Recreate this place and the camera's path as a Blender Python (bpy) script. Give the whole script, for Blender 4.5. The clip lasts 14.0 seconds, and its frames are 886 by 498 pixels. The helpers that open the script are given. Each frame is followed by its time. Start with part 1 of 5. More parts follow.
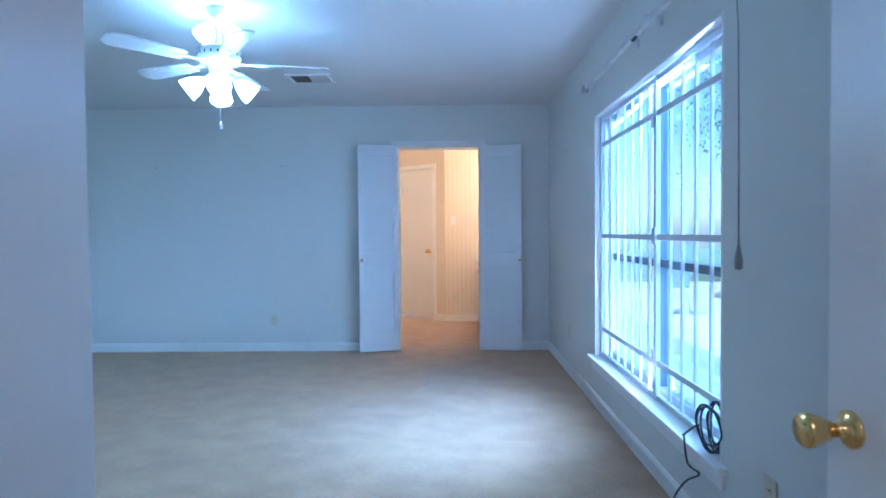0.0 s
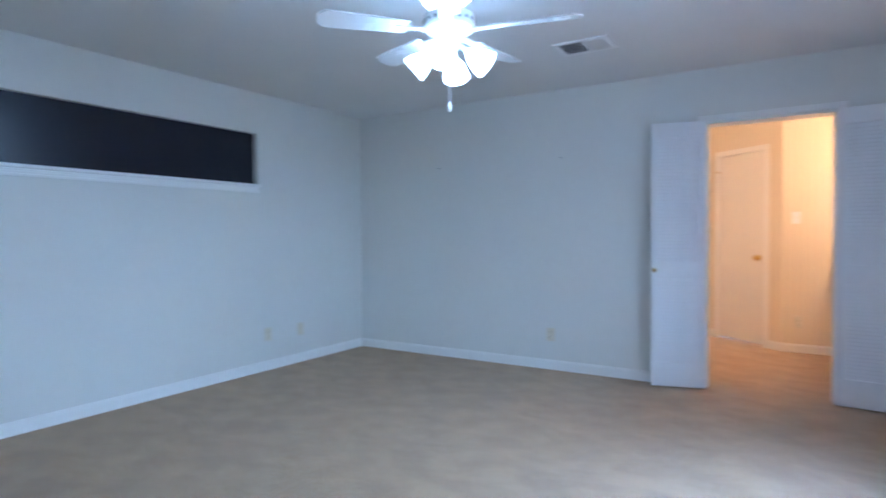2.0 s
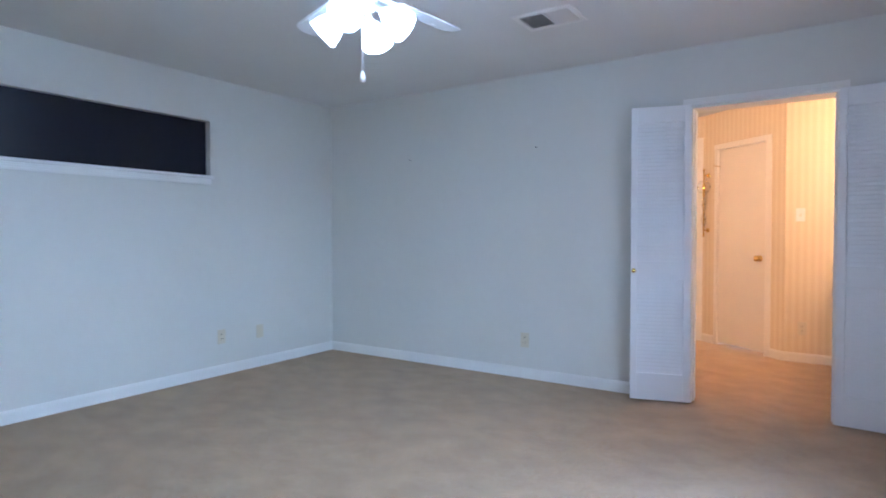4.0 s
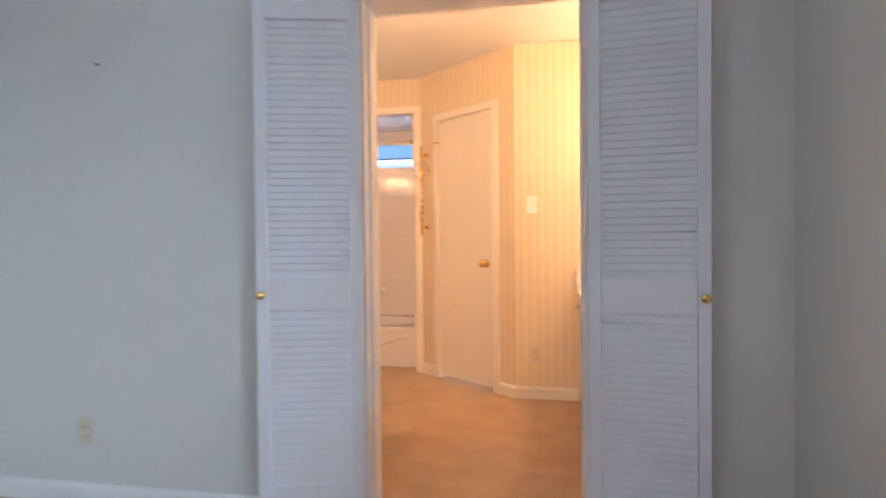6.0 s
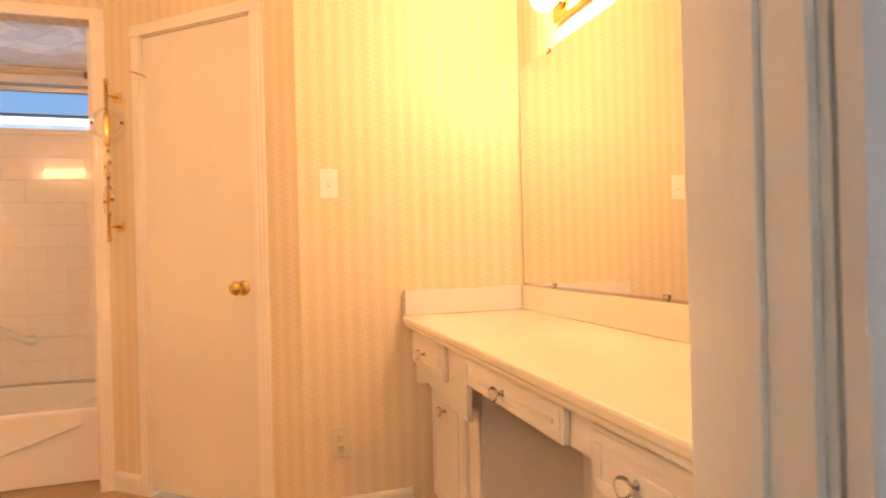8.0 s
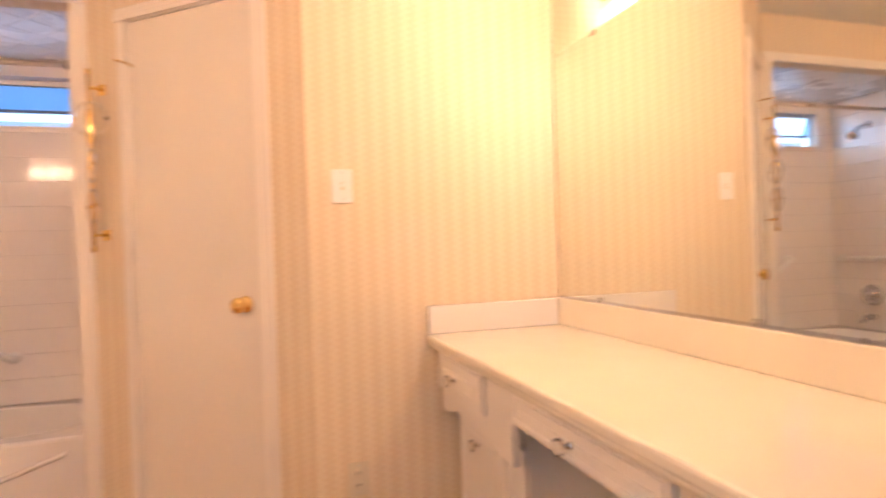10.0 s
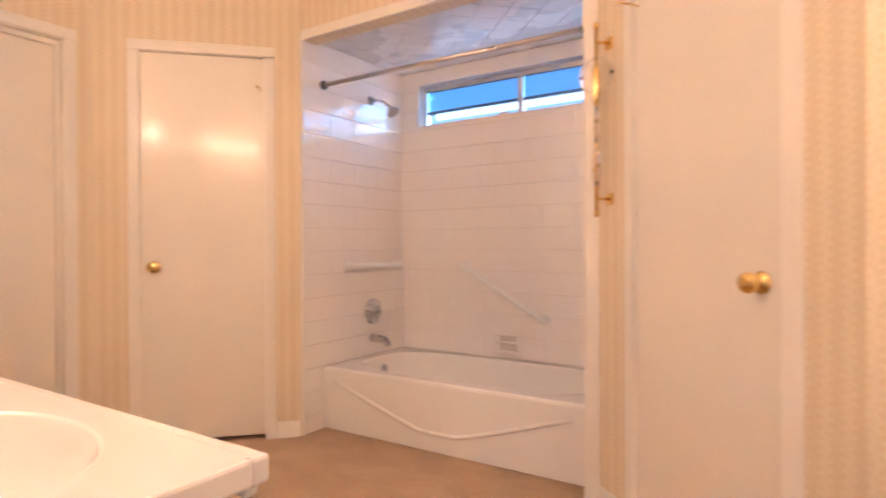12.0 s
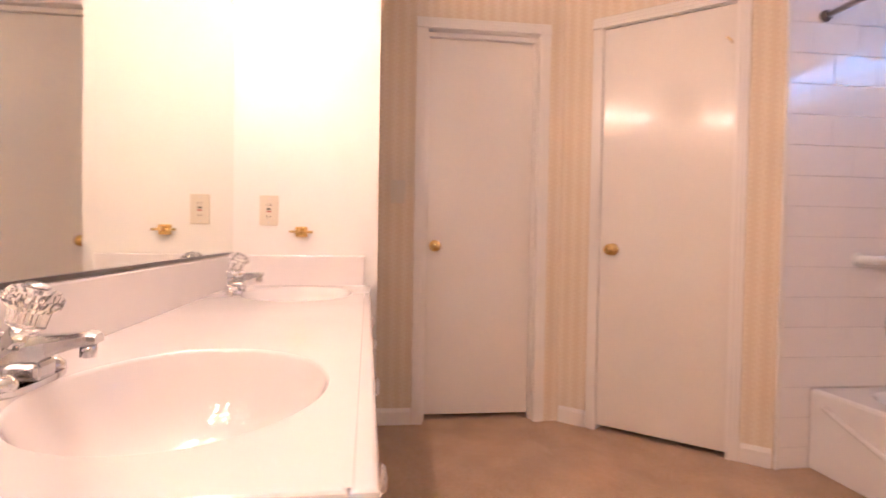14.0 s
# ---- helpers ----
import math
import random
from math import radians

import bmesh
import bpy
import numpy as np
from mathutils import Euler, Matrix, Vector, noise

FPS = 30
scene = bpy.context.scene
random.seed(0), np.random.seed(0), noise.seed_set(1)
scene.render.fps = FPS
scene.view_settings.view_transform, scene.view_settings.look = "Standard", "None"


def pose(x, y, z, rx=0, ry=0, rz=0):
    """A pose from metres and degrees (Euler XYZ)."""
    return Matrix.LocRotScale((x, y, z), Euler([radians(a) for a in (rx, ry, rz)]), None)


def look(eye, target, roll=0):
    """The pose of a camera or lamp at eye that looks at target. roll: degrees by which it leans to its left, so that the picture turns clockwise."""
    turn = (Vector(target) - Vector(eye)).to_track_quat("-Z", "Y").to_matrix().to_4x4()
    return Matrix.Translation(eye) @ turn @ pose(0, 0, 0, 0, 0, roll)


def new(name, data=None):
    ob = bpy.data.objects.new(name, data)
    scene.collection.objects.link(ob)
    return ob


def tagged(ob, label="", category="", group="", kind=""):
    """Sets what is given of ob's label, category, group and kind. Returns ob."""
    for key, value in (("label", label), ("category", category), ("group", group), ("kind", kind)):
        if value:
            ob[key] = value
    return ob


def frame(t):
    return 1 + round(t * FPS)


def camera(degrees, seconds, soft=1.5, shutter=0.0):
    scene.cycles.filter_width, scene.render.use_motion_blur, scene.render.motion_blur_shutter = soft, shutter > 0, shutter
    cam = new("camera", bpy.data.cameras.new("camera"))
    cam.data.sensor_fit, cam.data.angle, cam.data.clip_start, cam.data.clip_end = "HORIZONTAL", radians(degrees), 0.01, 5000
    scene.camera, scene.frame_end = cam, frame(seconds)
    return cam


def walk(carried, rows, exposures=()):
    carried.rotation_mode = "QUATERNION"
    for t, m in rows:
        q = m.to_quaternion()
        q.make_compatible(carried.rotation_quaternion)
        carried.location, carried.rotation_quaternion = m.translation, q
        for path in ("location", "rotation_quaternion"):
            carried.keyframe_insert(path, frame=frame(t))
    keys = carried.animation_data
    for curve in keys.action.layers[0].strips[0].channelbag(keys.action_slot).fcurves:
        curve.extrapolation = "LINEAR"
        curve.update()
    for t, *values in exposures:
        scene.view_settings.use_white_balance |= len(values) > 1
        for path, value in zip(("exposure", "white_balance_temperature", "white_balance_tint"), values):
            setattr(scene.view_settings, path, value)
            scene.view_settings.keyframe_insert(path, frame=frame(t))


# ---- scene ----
cam = camera(74.9, 14.0, soft=1.8, shutter=0.5)
PATH = [
    (0, (0.552, 0.405, 1.167), (0.52, 2.404, 1.112), -0.5),
    (0.5, (0.532, 0.583, 1.134), (0.446, 2.581, 1.078), -0.7),
    (1, (0.555, 0.896, 1.088), (0.141, 2.852, 1.046), -0.5),
    (1.5, (0.649, 1.198, 1.095), (-0.111, 3.048, 1.07), -0.5),
    (2, (0.658, 1.357, 1.197), (-0.405, 3.051, 1.145), -0.4),
    (2.2, (0.674, 1.41, 1.205), (-0.501, 3.027, 1.152), -0.3),
    (4.3, (0.808, 2.159, 1.134), (-0.268, 3.845, 1.086), -0.0),
    (4.5, (0.799, 2.362, 1.117), (-0.15, 4.122, 1.079), -0.1),
    (5, (0.801, 2.887, 1.135), (0.008, 4.722, 1.095), -0.5),
    (5.5, (0.759, 3.452, 1.145), (0.121, 5.347, 1.097), -0.4),
    (6, (0.722, 4.034, 1.109), (0.346, 5.998, 1.073), -0.6),
    (6.5, (0.591, 4.566, 1.091), (0.457, 6.561, 1.06), -0.7),
    (7, (0.447, 5.027, 1.07), (0.618, 7.02, 1.052), -0.9),
    (7.5, (0.362, 5.454, 1.063), (0.775, 7.41, 1.045), -1.0),
    (7.7, (0.331, 5.578, 1.058), (0.836, 7.513, 1.053), -1.1),
    (9.8, (0.302, 5.976, 1.121), (1.048, 7.832, 1.119), -2.1),
    (10, (0.297, 6.011, 1.115), (0.9, 7.918, 1.102), -1.9),
    (10.5, (0.4, 6.122, 1.103), (0.452, 8.122, 1.079), -1.5),
    (11, (0.434, 6.303, 1.077), (-0.028, 8.248, 1.067), -1.0),
    (11.5, (0.39, 6.349, 1.064), (-0.377, 8.196, 1.054), -0.8),
    (12, (0.376, 6.48, 1.025), (-0.719, 8.154, 1.016), -0.3),
    (12.5, (0.31, 6.536, 0.998), (-1.077, 7.977, 0.988), -0.1),
    (13, (0.263, 6.626, 0.971), (-1.377, 7.772, 0.964), 0.3),
    (13.5, (0.253, 6.762, 0.968), (-1.63, 7.437, 0.942), 0.6),
    (14, (0.276, 6.939, 0.982), (-1.706, 7.197, 0.934), 1.0),
]
EXPOSURES = [(0, 0.54, 4400, 16), (0.8, 0.52, 4650, 19), (1.5, 0.55, 5000, 23), (2.2, 0.55, 5250, 26), (4.5, 0.64, 5650, 29), (5.5, 0.64, 6050, 29), (6, 0.64, 6300, 29), (7, 0.6, 6900, 32), (7.7, 0.62, 7700, 29), (10, 0.58, 5750, 31), (11.5, 0.67, 5400, 26), (12.5, 0.71, 5150, 26), (14, 0.60, 4850, 32)]
walk(cam, [(t, look(eye, target, roll)) for t, eye, target, roll in PATH], EXPOSURES)


# ---- light ----
world = bpy.data.worlds.new("world")
scene.world = world
world.use_nodes = True
wn, wl = world.node_tree.nodes, world.node_tree.links
sky = wn.new("ShaderNodeTexSky")
sky.sky_type = "NISHITA"
sky.sun_disc = False
sky.sun_elevation = radians(52)
sky.sun_rotation = radians(235)
wn["Background"].inputs[1].default_value = 0.15
wl.new(sky.outputs[0], wn["Background"].inputs[0])


def lamp(name, kind, power, color, m, **size):
    data = bpy.data.lights.new(name, kind)
    data.energy, data.color = power, color
    for key, value in size.items():
        if key == "size":
            data.size = value
        elif key == "size_y":
            data.shape, data.size_y = "RECTANGLE", value
        elif key == "angle":
            data.angle = radians(value)
        elif key == "spread":
            data.spread = radians(value)
    ob = new(name, data)
    ob.matrix_world = m
    return ob


# The sun stands high over the garden; eaves and trees keep it off the glass.
lamp("sun", "SUN", 5.0, (1.0, 0.95, 0.87), look((-6, -4, 11), (0, 0, 0)), angle=0.5)
# Daylight that enters through the big window and the small bathroom window.
lamp("window_daylight", "AREA", 6.5, (0.48, 0.70, 1.0), look((1.592, 3.42, 1.90), (-0.9, 3.6, 0.85)), size=1.70, size_y=0.05)
lamp("window_skylight", "AREA", 9, (0.52, 0.75, 1.0), look((1.592, 3.42, 1.845), (0.82, 4.05, 0.0)), size=1.70, size_y=0.05, spread=48)
lamp("patio_bounce", "AREA", 8, (0.93, 0.88, 0.98), look((1.592, 3.39, 0.365), (0.3, 4.7, 2.4)), size=1.70, size_y=0.05)
# Warm area lamp without fixture, added in the unseen hall to light the entrance.
lamp("unseen_hall_light", "AREA", 7, (1.0, 0.80, 0.66), look((0.55, -0.45, 2.40), (0.55, -0.40, 0.0)), size=0.35)
lamp("bath_window_daylight", "AREA", 1.3, (0.55, 0.78, 1.0), look((-1.19, 9.655, 1.955), (-1.19, 8.6, 1.5)), size=1.15, size_y=0.2)


# ---- materials ----
def mat(name, base, rough=0.5, metal=0.0, vary=0.06, scale=6.0, fine=90.0, bump=0.0, bump_scale=200.0, coat=0.0, spec=0.5, glass=0.0, ior=1.45, dist=0.002):
    m = bpy.data.materials.new(name)
    m.use_nodes = True
    n, l = m.node_tree.nodes, m.node_tree.links
    b = n["Principled BSDF"]
    b.inputs["Roughness"].default_value = rough
    b.inputs["Metallic"].default_value = metal
    b.inputs["Coat Weight"].default_value = coat
    b.inputs["Specular IOR Level"].default_value = spec
    b.inputs["Transmission Weight"].default_value = glass
    b.inputs["IOR"].default_value = ior
    b.inputs["Base Color"].default_value = (*base, 1)
    tc = n.new("ShaderNodeTexCoord")
    if vary:
        big, small = n.new("ShaderNodeTexNoise"), n.new("ShaderNodeTexNoise")
        big.inputs["Scale"].default_value, small.inputs["Scale"].default_value = scale, fine
        big.inputs["Detail"].default_value = 4
        l.new(tc.outputs["Object"], big.inputs["Vector"])
        l.new(tc.outputs["Object"], small.inputs["Vector"])
        add = n.new("ShaderNodeMath")
        add.operation = "MULTIPLY_ADD"
        l.new(small.outputs[0], add.inputs[0])
        add.inputs[1].default_value = 0.5
        l.new(big.outputs[0], add.inputs[2])
        ramp = n.new("ShaderNodeMapRange")
        ramp.inputs[1].default_value, ramp.inputs[2].default_value = 0.45, 1.05
        ramp.inputs[3].default_value, ramp.inputs[4].default_value = 1 - vary, 1 + vary
        l.new(add.outputs[0], ramp.inputs[0])
        mul = n.new("ShaderNodeVectorMath")
        mul.operation = "SCALE"
        mul.inputs[0].default_value = base
        l.new(ramp.outputs[0], mul.inputs["Scale"])
        l.new(mul.outputs[0], b.inputs["Base Color"])
        rr = n.new("ShaderNodeMapRange")
        rr.inputs[3].default_value, rr.inputs[4].default_value = max(0.0, rough - 0.05), min(1.0, rough + 0.07)
        l.new(big.outputs[0], rr.inputs[0])
        l.new(rr.outputs[0], b.inputs["Roughness"])
    if bump:
        bn, bp = n.new("ShaderNodeTexNoise"), n.new("ShaderNodeBump")
        bn.inputs["Scale"].default_value = bump_scale
        bn.inputs["Detail"].default_value = 3
        bp.inputs["Strength"].default_value = bump
        bp.inputs["Distance"].default_value = dist
        l.new(tc.outputs["Object"], bn.inputs["Vector"])
        l.new(bn.outputs[0], bp.inputs["Height"])
        l.new(bp.outputs[0], b.inputs["Normal"])
    return m


def glow(name, color, strength):
    m = bpy.data.materials.new(name)
    m.use_nodes = True
    b = m.node_tree.nodes["Principled BSDF"]
    b.inputs["Base Color"].default_value = (0.9, 0.9, 0.9, 1)
    b.inputs["Emission Color"].default_value = (*color, 1)
    b.inputs["Emission Strength"].default_value = strength
    return m


def carpet_material():
    m = mat("beige_carpet", (0.49, 0.325, 0.185), 0.95, vary=0.16, scale=55.0, fine=190, bump=0.9, bump_scale=330, spec=0.1, dist=0.006)
    n, l = m.node_tree.nodes, m.node_tree.links
    b = n["Principled BSDF"]
    b.inputs["Sheen Weight"].default_value = 0.25
    b.inputs["Sheen Roughness"].default_value = 0.5
    # brushed pile: broad streaks laid by a vacuum cleaner and feet
    tc = n.new("ShaderNodeTexCoord")
    mp = n.new("ShaderNodeMapping")
    mp.inputs["Rotation"].default_value = (0, 0, 0.95)
    mp.inputs["Scale"].default_value = (1.0, 1.35, 1)
    nz = n.new("ShaderNodeTexNoise")
    nz.inputs["Scale"].default_value, nz.inputs["Detail"].default_value, nz.inputs["Distortion"].default_value = 4.5, 9, 0.2
    l.new(tc.outputs["Object"], mp.inputs[0])
    l.new(mp.outputs[0], nz.inputs["Vector"])
    mr = n.new("ShaderNodeMapRange")
    mr.inputs[1].default_value, mr.inputs[2].default_value, mr.inputs[3].default_value, mr.inputs[4].default_value = 0.36, 0.66, 0.89, 1.08
    l.new(nz.outputs[0], mr.inputs[0])
    sc = n.new("ShaderNodeVectorMath")
    sc.operation = "SCALE"
    old = b.inputs["Base Color"].links[0].from_socket
    l.new(old, sc.inputs[0])
    l.new(mr.outputs[0], sc.inputs["Scale"])
    l.new(sc.outputs[0], b.inputs["Base Color"])
    return m


def wallpaper_material():
    """Cream paper with pale vertical stripes of a small woven figure; stripes run along the wall's own x."""
    m = mat("striped_wallpaper", (0.70, 0.57, 0.38), 0.62, vary=0.03, bump=0.15, bump_scale=260, spec=0.3)
    n, l = m.node_tree.nodes, m.node_tree.links
    b = n["Principled BSDF"]
    tc = n.new("ShaderNodeTexCoord")
    sep = n.new("ShaderNodeSeparateXYZ")
    l.new(tc.outputs["Object"], sep.inputs[0])

    def math(op, a, v=None):
        k = n.new("ShaderNodeMath")
        k.operation = op
        for i, q in enumerate((a, v)):
            if q is None:
                continue
            if isinstance(q, (int, float)):
                k.inputs[i].default_value = q
            else:
                l.new(q, k.inputs[i])
        return k.outputs[0]

    wob = math("MULTIPLY", math("SINE", math("MULTIPLY", sep.outputs["Z"], 2 * 3.14159 / 0.024)), 0.007)
    x = math("ADD", sep.outputs["X"], wob)
    wide = math("SINE", math("MULTIPLY", x, 2 * 3.14159 / 0.058))
    band = n.new("ShaderNodeMapRange")
    band.interpolation_type = "SMOOTHSTEP"
    band.inputs[1].default_value, band.inputs[2].default_value = -0.25, 0.45
    l.new(wide, band.inputs[0])
    fig = math("MULTIPLY", math("SINE", math("MULTIPLY", x, 2 * 3.14159 / 0.0193)), math("SINE", math("MULTIPLY", sep.outputs["Z"], 2 * 3.14159 / 0.019)))
    amount = math("ADD", math("MULTIPLY", band.outputs[0], 0.55), math("MULTIPLY", fig, 0.42))
    mix = n.new("ShaderNodeMix")
    mix.data_type = "RGBA"
    mix.inputs[6].default_value, mix.inputs[7].default_value = (0.70, 0.585, 0.415, 1), (0.79, 0.70, 0.545, 1)
    l.new(amount, mix.inputs[0])
    l.new(mix.outputs[2], b.inputs["Base Color"])
    return m


PAINT = mat("off_white_wall_paint", (0.675, 0.668, 0.62), 0.55, vary=0.025, scale=1.3, fine=14, bump=0.10, bump_scale=85, spec=0.35)
CEIL = mat("white_ceiling_paint", (0.74, 0.74, 0.72), 0.8, vary=0.03, scale=1.5, bump=0.35, bump_scale=120, spec=0.2)
TRIM = mat("white_gloss_paint", (0.79, 0.78, 0.75), 0.3, vary=0.03, scale=4, bump=0.03, bump_scale=60)
DOORP = mat("cream_door_paint", (0.79, 0.74, 0.655), 0.2, vary=0.03, scale=3, bump=0.05, bump_scale=35, coat=0.12)
CREAMP = mat("cream_woodwork_paint", (0.81, 0.765, 0.69), 0.3, vary=0.03, scale=4, bump=0.03, bump_scale=60)
LOUVER = mat("white_louver_paint", (0.76, 0.76, 0.76), 0.38, vary=0.03, scale=5)
CARPET = carpet_material()
PAPER = wallpaper_material()
BRASS = mat("polished_brass", (0.80, 0.57, 0.20), 0.14, 1.0, vary=0.06, scale=30)
CHROME = mat("chrome", (0.60, 0.60, 0.61), 0.06, 1.0, vary=0.03, scale=30)
ALU = mat("brushed_aluminium", (0.62, 0.63, 0.65), 0.35, 1.0, vary=0.08, scale=20)
IVORY = mat("ivory_plastic", (0.66, 0.60, 0.46), 0.35, vary=0.03)
WHITEP = mat("white_plastic", (0.80, 0.80, 0.78), 0.3, vary=0.02)
DARK = mat("dark_slot", (0.02, 0.02, 0.02), 0.7, vary=0.1)
TILEC = mat("satin_ceiling_tile", (0.80, 0.78, 0.77), 0.26, vary=0.04, scale=3, bump=0.05, bump_scale=30)
TILE = mat("white_glazed_tile", (0.87, 0.825, 0.785), 0.12, vary=0.03, scale=3, coat=0.3)
GROUT = mat("grey_grout", (0.62, 0.57, 0.53), 0.85, vary=0.1, fine=200)
ENAMEL = mat("white_tub_enamel", (0.82, 0.80, 0.78), 0.09, vary=0.02, scale=2, coat=0.4)
MARBLE = mat("white_cultured_marble", (0.74, 0.71, 0.685), 0.07, vary=0.03, scale=2.2, fine=9, coat=0.5)
YMARBLE = mat("cream_cultured_marble", (0.80, 0.75, 0.62), 0.09, vary=0.03, scale=2.2, fine=9, coat=0.5)
ACRYL = mat("clear_acrylic", (0.97, 0.95, 0.92), 0.03, vary=0, glass=0.95, ior=1.49)
GLASS = mat("clear_glass", (0.86, 0.98, 1.0), 0.0, vary=0, glass=1.0, ior=1.45)
MIRROR = mat("mirror_silver", (0.86, 0.88, 0.83), 0.015, 1.0, vary=0)
BLACKC = mat("black_rubber_cable", (0.015, 0.017, 0.03), 0.45, vary=0.1)
NAVY = mat("dark_navy_pane", (0.006, 0.008, 0.018), 0.25, vary=0.2, scale=2)
IRON = mat("white_painted_iron", (0.52, 0.54, 0.56), 0.4, vary=0.05, scale=8)
BRONZE = mat("dark_aluminium_frame", (0.16, 0.20, 0.25), 0.4, 0.6, vary=0.1)
FROST = mat("frosted_glass", (0.30, 0.68, 1.0), 0.3, vary=0, glass=0.9)
CONCRETE = mat("pale_concrete", (0.42, 0.41, 0.38), 0.9, vary=0.15, scale=1.5, bump=0.3, bump_scale=40)
STONE = mat("grey_limestone", (0.38, 0.37, 0.34), 0.9, vary=0.2, scale=4, bump=0.5, bump_scale=25, dist=0.01)
BRICKW = mat("weathered_fence_wood", (0.6, 0.58, 0.55), 0.85, vary=0.2, scale=5)
SIDING = mat("pinkish_siding", (0.80, 0.70, 0.68), 0.75, vary=0.1, scale=3)
ROOFM = mat("brown_shingles", (0.13, 0.10, 0.09), 0.9, vary=0.2, scale=8)
BARK = mat("bark", (0.12, 0.09, 0.07), 0.95, vary=0.3, scale=9, bump=0.6, bump_scale=30, dist=0.01)
LEAF = mat("leaves", (0.12, 0.20, 0.12), 0.5, vary=0.35, scale=3)
GRASS = mat("lawn", (0.07, 0.10, 0.035), 0.95, vary=0.3, scale=2)
MESHC = mat("grey_sling_fabric", (0.20, 0.23, 0.27), 0.8, vary=0.1, fine=300)
FAN_GLOW = glow("lit_frosted_shade", (0.53, 0.82, 1.0), 18.0)
BULB = glow("lit_globe_bulb", (1.0, 0.64, 0.33), 74.0)


# ---- shaping helpers ----
def box(bm, x0, x1, y0, y1, z0, z1, bevel=0.0):
    m = Matrix.LocRotScale(((x0 + x1) / 2, (y0 + y1) / 2, (z0 + z1) / 2), None, (x1 - x0, y1 - y0, z1 - z0))
    r = bmesh.ops.create_cube(bm, size=1, matrix=m)
    if bevel:
        es = list({e for v in r["verts"] for e in v.link_edges})
        bmesh.ops.bevel(bm, geom=es, offset=bevel, segments=2, profile=0.5, affect="EDGES")
    return bm


def solid(x0, x1, y0, y1, z0, z1, bevel=0.0):
    return box(bmesh.new(), x0, x1, y0, y1, z0, z1, bevel)


def lathe(profile, steps=24, m=None, bm=None):
    """A turned shape round z from (radius, height) pairs."""
    bm = bm or bmesh.new()
    rings = []
    for r, z in profile:
        rings.append([bm.verts.new((r * math.cos(2 * math.pi * i / steps), r * math.sin(2 * math.pi * i / steps), z)) for i in range(steps)])
    for a, b in zip(rings, rings[1:]):
        for i in range(steps):
            j = (i + 1) % steps
            bm.faces.new((a[i], a[j], b[j], b[i]))
    for ring, flip in ((rings[0], True), (rings[-1], False)):
        if profile[0 if flip else -1][0] > 1e-5:
            bm.faces.new(ring[::-1] if flip else ring)
    if m is not None:
        bmesh.ops.transform(bm, matrix=m, verts=[v for ring in rings for v in ring])
    for f in bm.faces:
        f.smooth = True
    return bm


def tube(points, radius, steps=10, bm=None):
    """A round bar along a line of points."""
    bm = bm or bmesh.new()
    pts = [Vector(p) for p in points]
    rings = []
    for i, p in enumerate(pts):
        d = (pts[min(i + 1, len(pts) - 1)] - pts[max(i - 1, 0)]).normalized()
        u = d.orthogonal().normalized() if i == 0 else (rings_u - d * rings_u.dot(d)).normalized()
        rings_u = u
        w = d.cross(u)
        r = radius[i] if isinstance(radius, (list, tuple)) else radius
        rings.append([bm.verts.new(p + r * (u * math.cos(2 * math.pi * k / steps) + w * math.sin(2 * math.pi * k / steps))) for k in range(steps)])
    for a, b in zip(rings, rings[1:]):
        for k in range(steps):
            f = bm.faces.new((a[k], a[(k + 1) % steps], b[(k + 1) % steps], b[k]))
            f.smooth = True
    bm.faces.new(rings[0][::-1])
    bm.faces.new(rings[-1])
    return bm


def prism(outline, z0, z1, bm=None):
    bm = bm or bmesh.new()
    lo = [bm.verts.new((x, y, z0)) for x, y in outline]
    hi = [bm.verts.new((x, y, z1)) for x, y in outline]
    n = len(lo)
    bm.faces.new(lo[::-1])
    bm.faces.new(hi)
    for i in range(n):
        bm.faces.new((lo[i], lo[(i + 1) % n], hi[(i + 1) % n], hi[i]))
    bmesh.ops.recalc_face_normals(bm, faces=bm.faces)
    return bm


def link(name, bm, material, m=None):
    me = bpy.data.meshes.new(name)
    bm.to_mesh(me)
    bm.free()
    me.materials.append(material)
    ob = new(name, me)
    if m is not None:
        ob.matrix_world = m
    return ob


def part(name, bm, material, parent, label=""):
    ob = link(name, bm, material)
    ob.parent = parent
    return tagged(ob, label)


def base(name, m, label, category, group="", kind=""):
    ob = new(name)
    ob.empty_display_size = 0.05
    ob.matrix_world = m
    return tagged(ob, label, category, group, kind)


def structure(name, bm, material, label, category, m=None):
    return tagged(link(name, bm, material, m), label, category, kind="structure")


